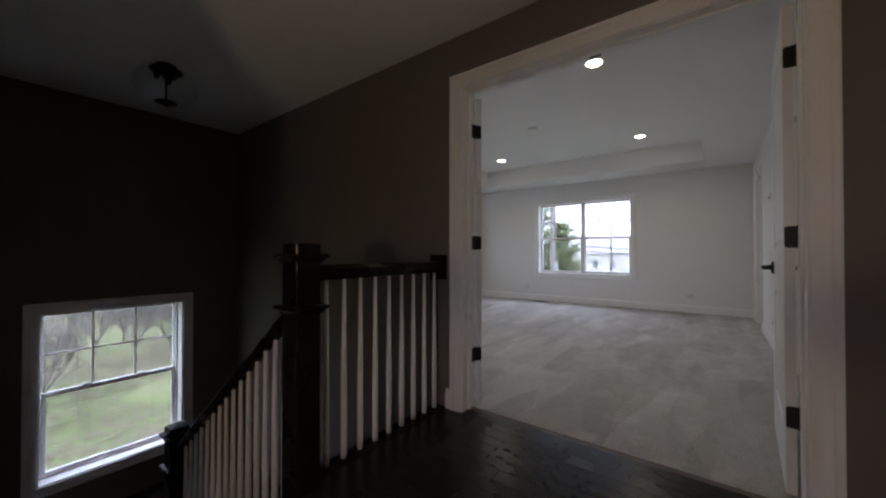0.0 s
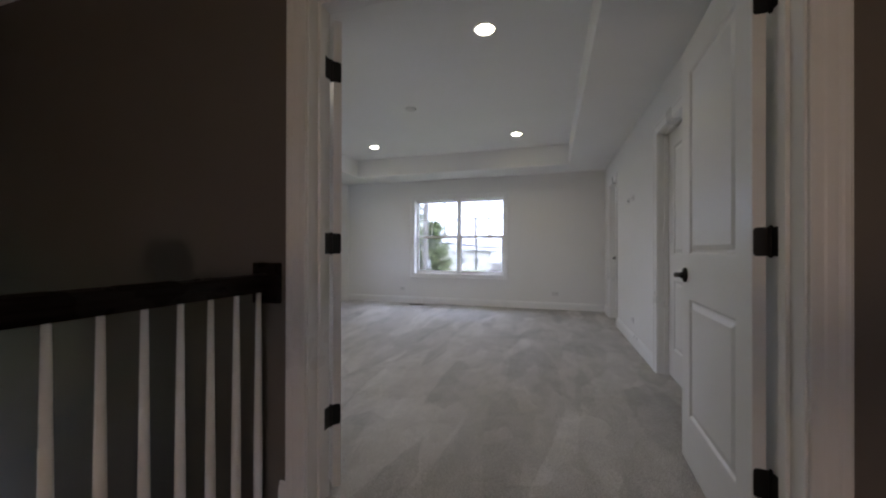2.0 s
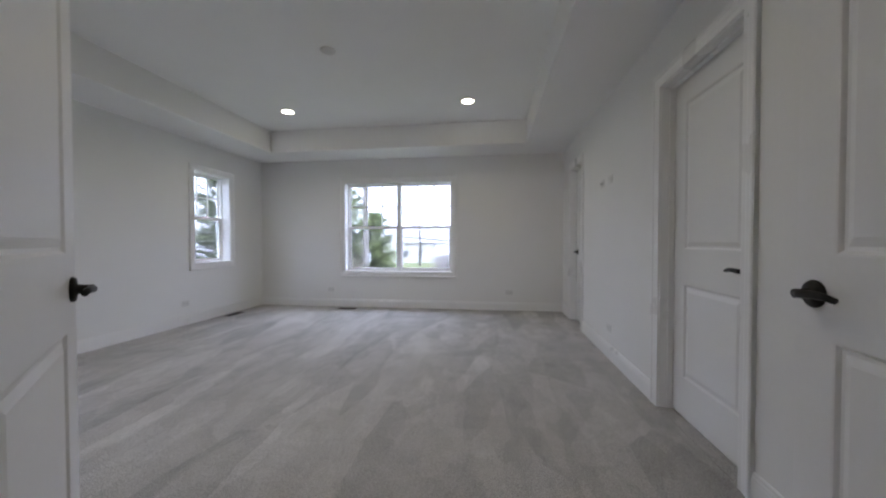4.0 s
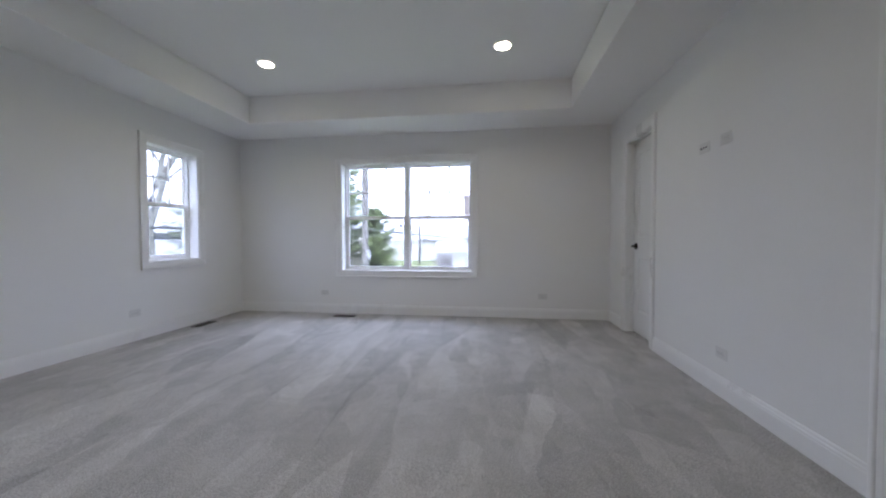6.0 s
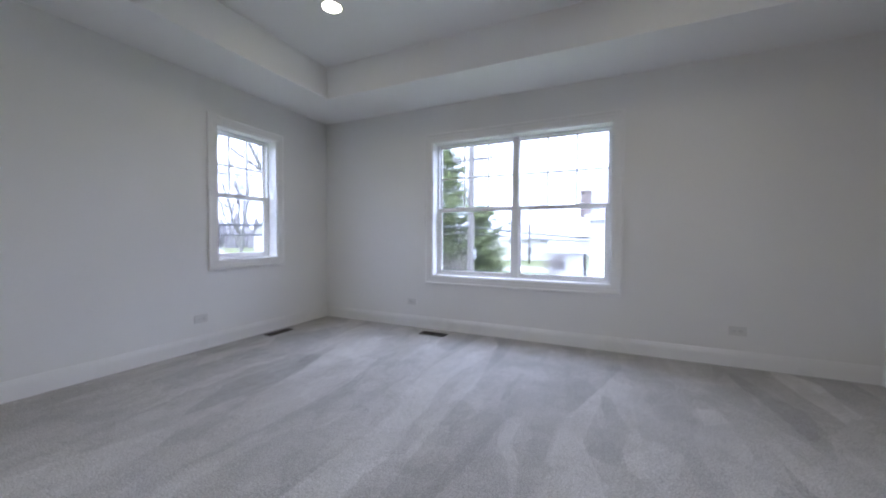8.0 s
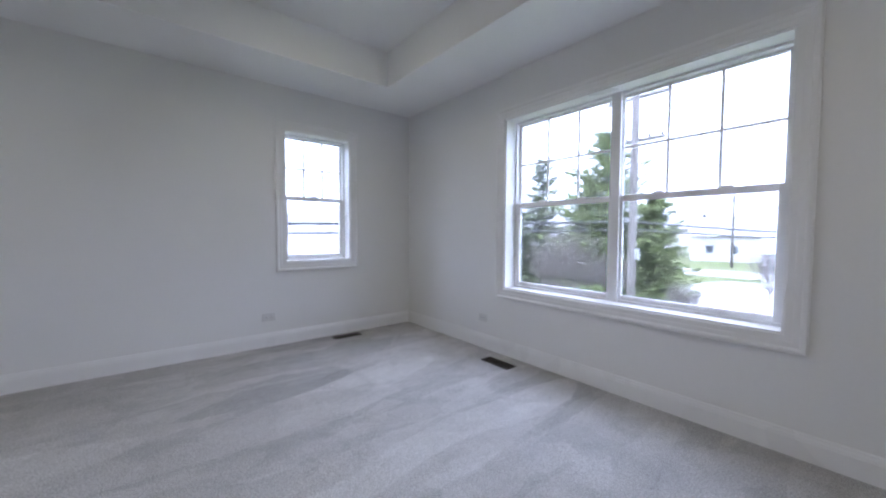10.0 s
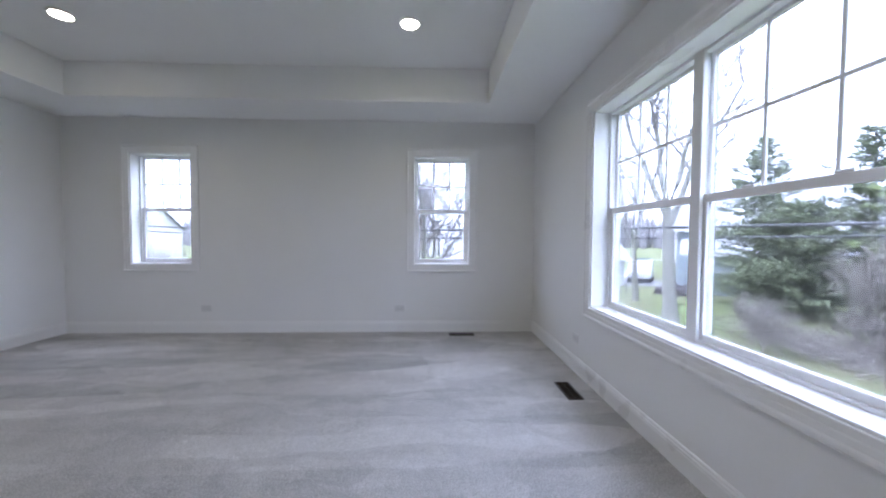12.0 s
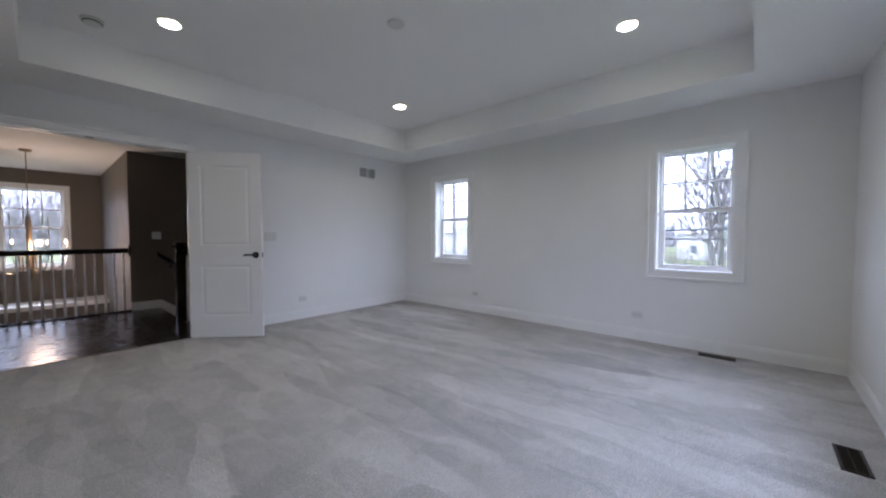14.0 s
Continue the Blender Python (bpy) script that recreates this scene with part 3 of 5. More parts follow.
a = [bm.verts.new((x, HS + 0.001, z)) for x, z in ((TOPX + 0.07, 0.0), (TOPX + 0.07, 0.128), (TOPX, 0.128), (LX, LANDZ + 0.32), (LX, LANDZ))]
b = [bm.verts.new((v.co.x, HS + 0.014, v.co.z)) for v in a]
bm.faces.new(a)
bm.faces.new(list(reversed(b)))
for i in range(5):
    bm.faces.new((a[i], b[i], b[(i + 1) % 5], a[(i + 1) % 5]))
bmesh.ops.recalc_face_normals(bm, faces=bm.faces)
part("stair_skirt", bm, TRIM, kind="structure", label="white skirt board sloping down the stair wall")


def newel(x, y, z0, z1, label):
    n = thing("newel_post", pose(x, y, z0), label, "newel post")
    h, s = z1 - z0, 0.058
    part("post", rbox(-s, s, -s, s, 0, h, 0.004), ESPRESSO_Z, n)
    for zc in (h - 0.062, h - 0.285):
        bm = bmesh.new()
        prof = [(s - 0.002, -0.022), (s + 0.006, -0.019), (s + 0.010, -0.008), (s + 0.026, 0.002), (s + 0.028, 0.010), (s + 0.022, 0.016), (s - 0.002, 0.018)]
        rings = [[bm.verts.new((sx * r, sy * r, zc + q)) for sx, sy in ((-1, -1), (1, -1), (1, 1), (-1, 1))] for r, q in prof]
        for p, q in zip(rings, rings[1:]):
            for i in range(4):
                bm.faces.new((p[i], p[(i + 1) % 4], q[(i + 1) % 4], q[i]))
        bm.faces.new(rings[0])
        bm.faces.new(rings[-1])
        bmesh.ops.recalc_face_normals(bm, faces=bm.faces)
        part("moulding", bm, ESPRESSO_X, n)
    return n


newel(3.08, -1.175, -0.30, 1.065, "black stained square newel post with moulded collars at the stair head")
newel(1.55, -1.18, LANDZ, -0.17, "black stained square newel post at the stair landing")

RAILP = [(-0.020, -0.036), (0.020, -0.036), (0.026, -0.020), (0.026, -0.006), (0.031, 0.004), (0.031, 0.018), (0.022, 0.030), (0.008, 0.036), (-0.008, 0.036), (-0.022, 0.030), (-0.031, 0.018), (-0.031, 0.004), (-0.026, -0.006), (-0.026, -0.020)]


def rail_bar(p0, p1):
    """Handrail profile from p0 to p1, kept upright."""
    bm = bmesh.new()
    p0, p1 = Vector(p0), Vector(p1)
    d = (p1 - p0)
    side = Vector((d.y, -d.x, 0)).normalized()
    rows = [[bm.verts.new(p + side * a + Vector((0, 0, b))) for a, b in RAILP] for p in (p0, p1)]
    n = len(RAILP)
    for i in range(n):
        bm.faces.new((rows[0][i], rows[1][i], rows[1][(i + 1) % n], rows[0][(i + 1) % n]))
    bm.faces.new(rows[0])
    bm.faces.new(list(reversed(rows[1])))
    bmesh.ops.recalc_face_normals(bm, faces=bm.faces)
    return bm


def baluster(parent, x, y, z0, z1):
    h = z1 - z0
    bm = lathe(bmesh.new(), [(0.0158, 0), (0.0158, h * 0.10), (0.0162, h * 0.22), (0.0155, h * 0.4), (0.0125, h * 0.7), (0.0092, h)], 10)
    part("baluster", bm, TRIM, parent, "white turned tapered baluster", pose(x, y, z0), smooth=True)


RZ = 0.930
gr = thing("stair_guardrail", pose(3.04, -0.14, 0), "black handrail on white balusters guarding the stairwell", "railing")
part("handrail", rail_bar((0, 0.0, RZ), (0, -0.958, RZ)), ESPRESSO_Y, gr)
part("rosette", rbox(-0.065, 0.065, -0.022, 0, RZ - 0.085, RZ + 0.080, 0.003), ESPRESSO_X, gr, "black square rosette block on the wall")
part("floor_nosing", rbox(-0.045, 0.06, -0.958, 0, -0.03, 0.004, 0.006), ESPRESSO_Y, gr)
for i in range(9):
    baluster(gr, 0, -0.055 - 0.1035 * i, 0.004, RZ - 0.034)

sl = RISE / RUN
sr = thing("stair_railing", pose(3.02, -1.18, 0), "black sloping handrail on white balusters beside the upper flight", "railing")
r0, r1 = 0.765, 0.765 - sl * 1.39
part("handrail", rail_bar((0, 0, r0), (-1.39, 0, r1)), ESPRESSO_X, sr)
for i in range(15):
    x = -0.065 - 0.0885 * i
    baluster(sr, x, 0.0, -0.10 + sl * x + 0.03, r0 + sl * x - 0.035)

fr = thing("foyer_guardrail", pose(FX, HS + 0.03, 0), "long black handrail on white balusters overlooking the foyer", "railing")
FL = EX - FX
part("handrail", rail_bar((0, 0, RZ), (FL, 0, RZ)), ESPRESSO_X, fr)
part("rosette", rbox(0, 0.022, -0.055, 0.055, RZ - 0.085, RZ + 0.080, 0.003), ESPRESSO_X, fr, "black square rosette block on the wall")
part("floor_nosing", rbox(0, FL, -0.06, 0.045, -0.03, 0.004, 0.006), ESPRESSO_X, fr)
part("shoe_rail", rbox(0, FL, -0.028, 0.028, 0.004, 0.024, 0.003), ESPRESSO_X, fr)
for i in range(26):
    baluster(fr, 0.08 + 0.1035 * i, 0, 0.004, RZ - 0.034)
wh = thing("wall_handrail", pose(3.12, HS + 0.075, 0.87), "black wall mounted handrail descending the stairs", "handrail")
part("handrail", rail_bar((0, 0, 0), (-1.75, 0, -1.75 * sl)), ESPRESSO_X, wh)
for x in (-0.18, -0.9, -1.6):
    bm = bmesh.new()
    tube(bm, [(x, -0.073, x * sl - 0.075), (x, -0.03, x * sl - 0.085), (x, -0.004, x * sl - 0.062), (x, 0, x * sl - 0.036)], 0.007, 8)
    lathe(bm, [(0, 0), (0.024, 0), (0.024, 0.006), (0, 0.007)], 14, "y", (x, -0.074, x * sl - 0.075))
    part("bracket", bm, BLACK, wh, smooth=True)
"""plant ledge of the foyer"""
part("foyer_ledge", rbox(FX, EX, FS, FS + 0.80, -0.20, -0.12, 0.004), TRIM, kind="structure", label="white ledge board under the foyer window")
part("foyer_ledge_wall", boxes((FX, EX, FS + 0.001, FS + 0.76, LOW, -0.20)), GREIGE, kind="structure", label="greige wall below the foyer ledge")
part("entry_door_lower", rbox(4.3, 5.3, FS + 0.76, FS + 0.80, LOW, LOW + 2.05, 0.004), ESPRESSO_Z, kind="structure", label="dark entrance door at the foot of the foyer")


# ---- ceiling fittings ----
def downlight(x, y, z):
    d = thing("recessed_downlight", pose(x, y, z), "white trimmed recessed ceiling downlight, lit warm", "ceiling light", "bedroom downlights")
    bm = lathe(bmesh.new(), [(0.066, -0.0005), (0.070, -0.007), (0.084, -0.006), (0.088, -0.001), (0.088, 0.0)], 28)
    part("trim_ring", bm, TRIM, d, "white trim ring", smooth=True)
    part("lens", lathe(bmesh.new(), [(0.0, -0.0085), (0.05, -0.0083), (0.0655, -0.0075), (0.067, -0.003)], 28), LENS, d, "glowing lens")
    ld = bpy.data.lights.new("downlight_lamp", "SPOT")
    ld.energy, ld.color, ld.spot_size, ld.spot_blend, ld.shadow_soft_size = 2.1, (1.0, 0.84, 0.64), radians(150), 0.9, 0.06
    lo = new("downlight_lamp", ld)
    lo.parent = d
    lo.matrix_basis = pose(0, 0, -0.02)
    return d


for x, y in ((1.345, 3.965), (3.66, 3.95), (3.66, 1.37), (1.345, 1.37)):
    downlight(x, y, HT)
bm = lathe(bmesh.new(), [(0.0, -0.014), (0.05, -0.013), (0.062, -0.010), (0.066, 0.0)], 28)
part("ceiling_box_cover", bm, PLATE, m=pose(2.525, 2.655, HT), smooth=True, label="flat round white cover plate on the tray ceiling", category="cover plate")
sd = thing("smoke_detector", pose(4.05, 0.99, HT), "round white plastic smoke detector on the tray ceiling", "smoke detector")
part("base_ring", lathe(bmesh.new(), [(0.0, -0.012), (0.066, -0.012), (0.07, -0.008), (0.07, 0.0)], 28), PLATE, sd, smooth=True)
part("cap", lathe(bmesh.new(), [(0.0, -0.040), (0.038, -0.038), (0.052, -0.030), (0.056, -0.012)], 28), PLATE, sd, smooth=True)
part("vent_slot", lathe(bmesh.new(), [(0.0565, -0.024), (0.0575, -0.023), (0.0575, -0.018), (0.0565, -0.017)], 28), SLOT, sd)

semi = thing("semi_flush_light", pose(1.22, -1.17, H), "black semi flush ceiling light with clear glass, unlit, over the stairs", "ceiling light")
part("canopy", lathe(bmesh.new(), [(0.0, -0.03), (0.055, -0.028), (0.062, -0.015), (0.065, 0.0)], 24), BLACK, semi, smooth=True)
part("stem", lathe(bmesh.new(), [(0.0, -0.28), (0.006, -0.28), (0.009, -0.03), (0.0, -0.03)], 10), BLACK, semi)
part("socket", lathe(bmesh.new(), [(0.0, -0.10), (0.018, -0.10), (0.022, -0.06), (0.095, -0.052), (0.105, -0.040), (0.095, -0.03), (0, -0.028)], 20), BLACK, semi, smooth=True)
for k in range(3):
    a = radians(30 + 120 * k)
    part("lampholder", lathe(bmesh.new(), [(0.0, -0.115), (0.016, -0.112), (0.018, -0.05), (0.0, -0.05)], 10, at=(0.06 * math.cos(a), 0.06 * math.sin(a), 0)), BLACK, semi)
CLEAR = pane_mat("clear_lamp_glass", (0.97, 0.97, 0.97, 1), 0.25, 0.02)
sg = part("glass_shade", lathe(bmesh.new(), [(0.105, -0.04), (0.16, -0.06), (0.20, -0.13), (0.195, -0.20), (0.14, -0.255), (0.07, -0.275)], 32), CLEAR, semi, "clear glass bowl", smooth=True)
part("bottom_disc", lathe(bmesh.new(), [(0.0, -0.30), (0.012, -0.298), (0.02, -0.288), (0.066, -0.284), (0.07, -0.278), (0.055, -0.270), (0, -0.268)], 22), BLACK, semi, "black bottom disc with a small finial", smooth=True)
part("finial", lathe(bmesh.new(), [(0.0, -0.318), (0.010, -0.312), (0.013, -0.304), (0.0, -0.298)], 12), CHROME, semi, smooth=True)

ch = thing("chandelier", pose(4.45, -3.45, H), "warm brass foyer chandelier with curved arms and lit candle bulbs", "chandelier")
part("canopy", lathe(bmesh.new(), [(0.0, -0.035), (0.05, -0.033), (0.065, -0.02), (0.068, 0.0)], 24), BRASS, ch, smooth=True)
part("rod", lathe(bmesh.new(), [(0.007, -0.90), (0.007, -0.03)], 10), BRASS, ch)
part("column", lathe(bmesh.new(), [(0.0, -1.93), (0.012, -1.92), (0.030, -1.87), (0.034, -1.72), (0.029, -1.62), (0.029, -1.18), (0.034, -1.12), (0.020, -1.02), (0.010, -0.96), (0.007, -0.88)], 14), BRASS, ch, smooth=True)
for i in range(4):
    a = radians(25 + 90 * i)
    c, s = math.cos(a), math.sin(a)
    prof = [(0.02, -1.74), (0.10, -1.82), (0.22, -1.84), (0.34, -1.78), (0.42, -1.64), (0.45, -1.44), (0.46, -1.22), (0.44, -1.02)]
    part("arm", tube(bmesh.new(), [(r * c, r * s, z) for r, z in prof], [0.006] * 7 + [0.003], 8), CHROME, ch, "curved nickel arm", smooth=True)
    part("candle_cup", lathe(bmesh.new(), [(0.0, -0.03), (0.012, -0.028), (0.016, -0.005), (0.018, 0.0)], 12, at=(0.425 * c, 0.425 * s, -1.41)), BRASS, ch, smooth=True)
    part("candle_bulb", lathe(bmesh.new(), [(0.0, 0.0), (0.010, 0.004), (0.016, 0.025), (0.011, 0.05), (0.0, 0.07)], 10, at=(0.425 * c, 0.425 * s, -1.41)), BULB, ch, "glowing flame bulb", smooth=True)
for i in range(6):
    a = radians(50 + 60 * i)
    c, s = math.cos(a), math.sin(a)
    for r, zz in ((0.10, -1.58),):
        part("candle_sleeve", lathe(bmesh.new(), [(0.011, -0.22), (0.011, 0.0)], 10, at=(r * c, r * s, zz)), BRASS, ch)
        part("candle_bulb", lathe(bmesh.new(), [(0.0, 0.0), (0.010, 0.004), (0.016, 0.025), (0.011, 0.05), (0.0, 0.07)], 10, at=(r * c, r * s, zz)), BULB, ch, "glowing flame bulb", smooth=True)
    part("candle_arm", tube(bmesh.new(), [(0, 0, -1.76), (0.08 * c, 0.08 * s, -1.78), (0.13 * c, 0.13 * s, -1.72)], 0.006, 6), BRASS, ch, smooth=True)
cl = bpy.data.lights.new("chandelier_lamp", "POINT")
cl.energy, cl.color, cl.shadow_soft_size = 3.3, (1.0, 0.67, 0.46), 0.08
clo = new("chandelier_lamp", cl)
clo.parent = ch
clo.matrix_basis = pose(-0.10, 0.13, -1.46)


# ---- plates, vents ----
def outlet(m, label="white duplex outlet plate on the wall"):
    """Landscape duplex plate; local x along the wall, y out of it."""
    o = thing("wall_outlet", m, label, "wall outlet")
    part("plate", rbox(-0.058, 0.058, 0, 0.0055, -0.036, 0.036, 0.0022), PLATE, o)
    for c in (-0.0195, 0.0195):
        part("receptacle", rbox(c - 0.0165, c + 0.0165, 0.0055, 0.0075, -0.0145, 0.0145, 0.0012), PLATE, o)
        part("slot", boxes((c - 0.007, c + 0.002, 0.0076, 0.0082, 0.005, 0.007), (c - 0.007, c + 0.002, 0.0076, 0.0082, -0.007, -0.005), (c + 0.006, c + 0.010, 0.0076, 0.0082, -0.002, 0.002)), SLOT, o)
    return o


for x in (1.26, 4.215):
    outlet(pose(x, RY, 0.285, 0, 0, 180))
for y in (3.775, 1.56):
    outlet(pose(0, y, 0.28, 0, 0, -90))
outlet(pose(RX, 3.15, 0.28, 0, 0, 90))
outlet(pose(1.94, 0, 0.28))
outlet(pose(RX, 3.136, 1.652, 0, 0, 90), "white outlet plate high on the wall for a television")
lv = thing("media_plate", pose(RX, 3.373, 1.647, 0, 0, 90), "white low voltage plate with three black jacks", "wall plate")
part("plate", rbox(-0.058, 0.058, 0, 0.0055, -0.036, 0.036, 0.0022), PLATE, lv)
for c in (-0.03, 0, 0.03):
    part("jack", lathe(bmesh.new(), [(0.0, 0.0058), (0.0065, 0.0058), (0.0065, 0.009), (0.0, 0.0092)], 12, "y", (c, 0, 0)), SLOT, lv)


def switchplate(m, n, label, mt=PLATE):
    s = thing("light_switch", m, label, "light switch")
    w = 0.046 * n + 0.024
    part("plate", rbox(-w / 2, w / 2, 0, 0.0055, -0.058, 0.058, 0.0022), mt, s)
    for k in range(n):
        c = (k - (n - 1) / 2) * 0.046
        part("rocker", rbox(c - 0.0165, c + 0.0165, 0.0055, 0.0085, -0.033, 0.033, 0.0015), mt, s)


switchplate(pose(2.37, 0, 1.145), 3, "white triple rocker switch plate beside the doorway")
switchplate(pose(3.11, HS, 1.16), 2, "white rocker switch plate at the head of the stairs")

rg = thing("return_air_grille", pose(0.815, 0, 2.165), "white slatted return air grille high on the wall", "air vent")
part("frame", soften(boxes((-0.18, -0.155, 0, 0.009, -0.095, 0.095), (0.155, 0.18, 0, 0.009, -0.095, 0.095), (-0.155, 0.155, 0, 0.0085, 0.072, 0.095), (-0.155, 0.155, 0, 0.0085, -0.095, -0.072), (-0.012, 0.012, 0, 0.0085, -0.072, 0.072)), 0.0015), TRIM, rg)
part("backing", boxes((-0.155, 0.155, 0.0003, 0.001, -0.072, 0.072)), SLOT, rg)
for k in range(10):
    z = -0.066 + 0.0145 * k
    bm = boxes((-0.155, -0.012, 0.002, 0.0032, -0.0042, 0.0042), (0.012, 0.155, 0.002, 0.0032, -0.0042, 0.0042))
    bmesh.ops.rotate(bm, verts=bm.verts, cent=(0, 0.003, 0), matrix=Matrix.Rotation(radians(28), 3, "X"))
    part("slat", bm, TRIM, rg, m=pose(0, 0.0008, z))


def register(x0, x1, y0, y1):
    w, d = x1 - x0, y1 - y0
    r = thing("floor_register", pose((x0 + x1) / 2, (y0 + y1) / 2, 0.002), "dark bronze floor register set in the carpet near the wall", "floor vent")
    f = 0.014
    part("frame", soften(boxes((-w / 2, w / 2, -d / 2, -d / 2 + f, 0, 0.007), (-w / 2, w / 2, d / 2 - f, d / 2, 0, 0.007), (-w / 2, -w / 2 + f, -d / 2 + f, d / 2 - f, 0.0003, 0.0067), (w / 2 - f, w / 2, -d / 2 + f, d / 2 - f, 0.0003, 0.0067)), 0.001), BRONZE, r)
    part("well", boxes((-w / 2 + f, w / 2 - f, -d / 2 + f, d / 2 - f, 0.0, 0.0015)), SLOT, r)
    long_x = w > d
    n = 17
    L = (w if long_x else d) - 2 * f
    for k in range(n):
        c = -L / 2 + L * (k + 0.5) / n
        e = (d if long_x else w) / 2 - f
        part("slat", boxes((c - 0.0022, c + 0.0022, -e, e, 0.0015, 0.0058) if long_x else (-e, e, c - 0.0022, c + 0.0022, 0.0015, 0.0058)), BRONZE, r)
    bar = (-L / 2, L / 2, -0.0025, 0.0025, 0.0015, 0.0062) if long_x else (-0.0025, 0.0025, -L / 2, L / 2, 0.0015, 0.0062)
    part("cross_bar", boxes(bar), BRONZE, r)


register(1.49, 1.78, 5.085, 5.195)
register(0.085, 0.185, 4.345, 4.63)


# ---- outdoors ----
def lawn_mat():
    m = mat("lawn_grass", (0.08, 0.11, 0.04), 0.95, spec=0.1)
    v = coords(m)
    big, mid, fine = tex(m, v, 0.22, 4, 0.6, 0.4), tex(m, v, 2.3, 5, 0.7), tex(m, v, 26, 3, 0.7)
    green = ramp(m, fine, [(0.3, (0.048, 0.080, 0.018)), (0.7, (0.12, 0.172, 0.046))])
    straw = ramp(m, fine, [(0.3, (0.085, 0.088, 0.040)), (0.7, (0.22, 0.215, 0.125))])
    f = ramp(m, mix(m, big, mid, 0.45), [(0.38, g(0.15)), (0.55, g(0.97))])
    base(m, mix(m, green, straw, f))
    bump(m, fine, 0.6, 0.015)
    return m


def bark_mat(name, a, b, sc=3.0):
    m = mat(name, a, 0.9, spec=0.15)
    n = tex(m, coords(m, (sc, sc, sc * 0.25)), 3.0, 6, 0.7, 0.5)
    base(m, ramp(m, n, [(0.35, a), (0.65, b)]))
    bump(m, n, 0.9, 0.03)
    return m


def leaf_mat(name, lo, hi):
    m = mat(name, lo, 0.7, spec=0.2)
    geo = m.node_tree.nodes.new("ShaderNodeNewGeometry")
    base(m, mix(m, ramp(m, geo.outputs["Random Per Island"], [(0, lo), (1, hi)]), ramp(m, tex(m, coords(m), 0.8, 3), [(0.35, lo), (0.65, hi)]), 0.45))
    nt = m.node_tree
    tl = nt.nodes.new("ShaderNodeBsdfTranslucent")
    pb = nt.nodes["Principled BSDF"]
    nt.links.new(pb.inputs["Base Color"].links[0].from_socket, tl.inputs[0])
    mx = nt.nodes.new("ShaderNodeMixShader")
    mx.inputs[0].default_value = 0.4
    nt.links.new(pb.outputs[0], mx.inputs[1])
    nt.links.new(tl.outputs[0], mx.inputs[2])
    nt.links.new(mx.outputs[0], nt.nodes["Material Output"].inputs[0])
    return m


def siding_mat(name, c, lap=0.13):
    m = mat(name, c, 0.6, spec=0.3)
    w = m.node_tree.nodes.new("ShaderNodeTexWave")
    w.bands_direction, w.wave_profile = "Z", "SAW"
    w.inputs["Scale"].default_value = 0.314 / lap
    link(m, coords(m), w.inputs["Vector"])
    base(m, mix(m, ramp(m, w.outputs["Fac"], [(0.0, tuple(x * 0.6 for x in c)), (0.14, c)]), ramp(m, tex(m, coords(m), 1.5, 4), [(0.3, tuple(x * 0.88 for x in c)), (0.7, c)]), 0.4))
    bump(m, w.outputs["Fac"], 0.6, 0.02)
    return m


def rough_mat(name, a, b, sc=8, r=0.9, rel=0.4):
    m = mat(name, a, r, spec=0.2)
    v = coords(m)
    n = mix(m, tex(m, v, sc, 5, 0.65), tex(m, v, sc * 0.12, 3), 0.4)
    base(m, ramp(m, n, [(0.36, a), (0.64, b)]))
    bump(m, n, rel, 0.02)
    return m


LAWN = lawn_mat()
BARK = bark_mat("maple_bark", (0.13, 0.13, 0.108), (0.28, 0.27, 0.235))
TWIG = bark_mat("twig_bark", (0.17, 0.155, 0.135), (0.31, 0.28, 0.25), 6)
SHRUB = bark_mat("bare_shrub_bark", (0.15, 0.136, 0.118), (0.29, 0.262, 0.23), 6)
NEEDLE = leaf_mat("spruce_needles", (0.12, 0.145, 0.08), (0.25, 0.275, 0.16))
NEEDLE2 = leaf_mat("pine_needles", (0.13, 0.165, 0.065), (0.29, 0.335, 0.15))
DRYLEAF = leaf_mat("dry_leaves", (0.09, 0.065, 0.045), (0.30, 0.25, 0.20))
CONCRETE = rough_mat("pale_concrete", (0.30, 0.29, 0.28), (0.42, 0.41, 0.39), 3)
SHINGLE = rough_mat("roof_shingle", (0.22, 0.22, 0.23), (0.36, 0.36, 0.37), 9)
BLUESIDE = siding_mat("blue_grey_siding", (0.33, 0.37, 0.39))
WHITESIDE = siding_mat("white_siding", (0.62, 0.62, 0.61))
GREYSIDE = siding_mat("grey_siding", (0.30, 0.29, 0.28))
FARWALL = rough_mat("far_wall", (0.42, 0.41, 0.39), (0.55, 0.54, 0.52), 0.6)
BRICK = rough_mat("chimney_brick", (0.17, 0.14, 0.125), (0.24, 0.205, 0.185), 7)
POLE = bark_mat("weathered_pole", (0.14, 0.13, 0.12), (0.24, 0.225, 0.21), 5)
WIRE = mat("cable_black", (0.03, 0.03, 0.032), 0.5)
WINDARK = mat("outer_window_glass", (0.05, 0.06, 0.07), 0.08, spec=0.6)
TARP = rough_mat("dark_tarp", (0.035, 0.03, 0.03), (0.09, 0.08, 0.08), 5, 0.6)
VANW = mat("white_car_paint", (0.70, 0.70, 0.70), 0.25)
RUBBER = mat("tyre_rubber", (0.02, 0.02, 0.02), 0.8)
FARWOOD = rough_mat("far_bare_woods", (0.16, 0.15, 0.15), (0.26, 0.25, 0.245), 0.5)

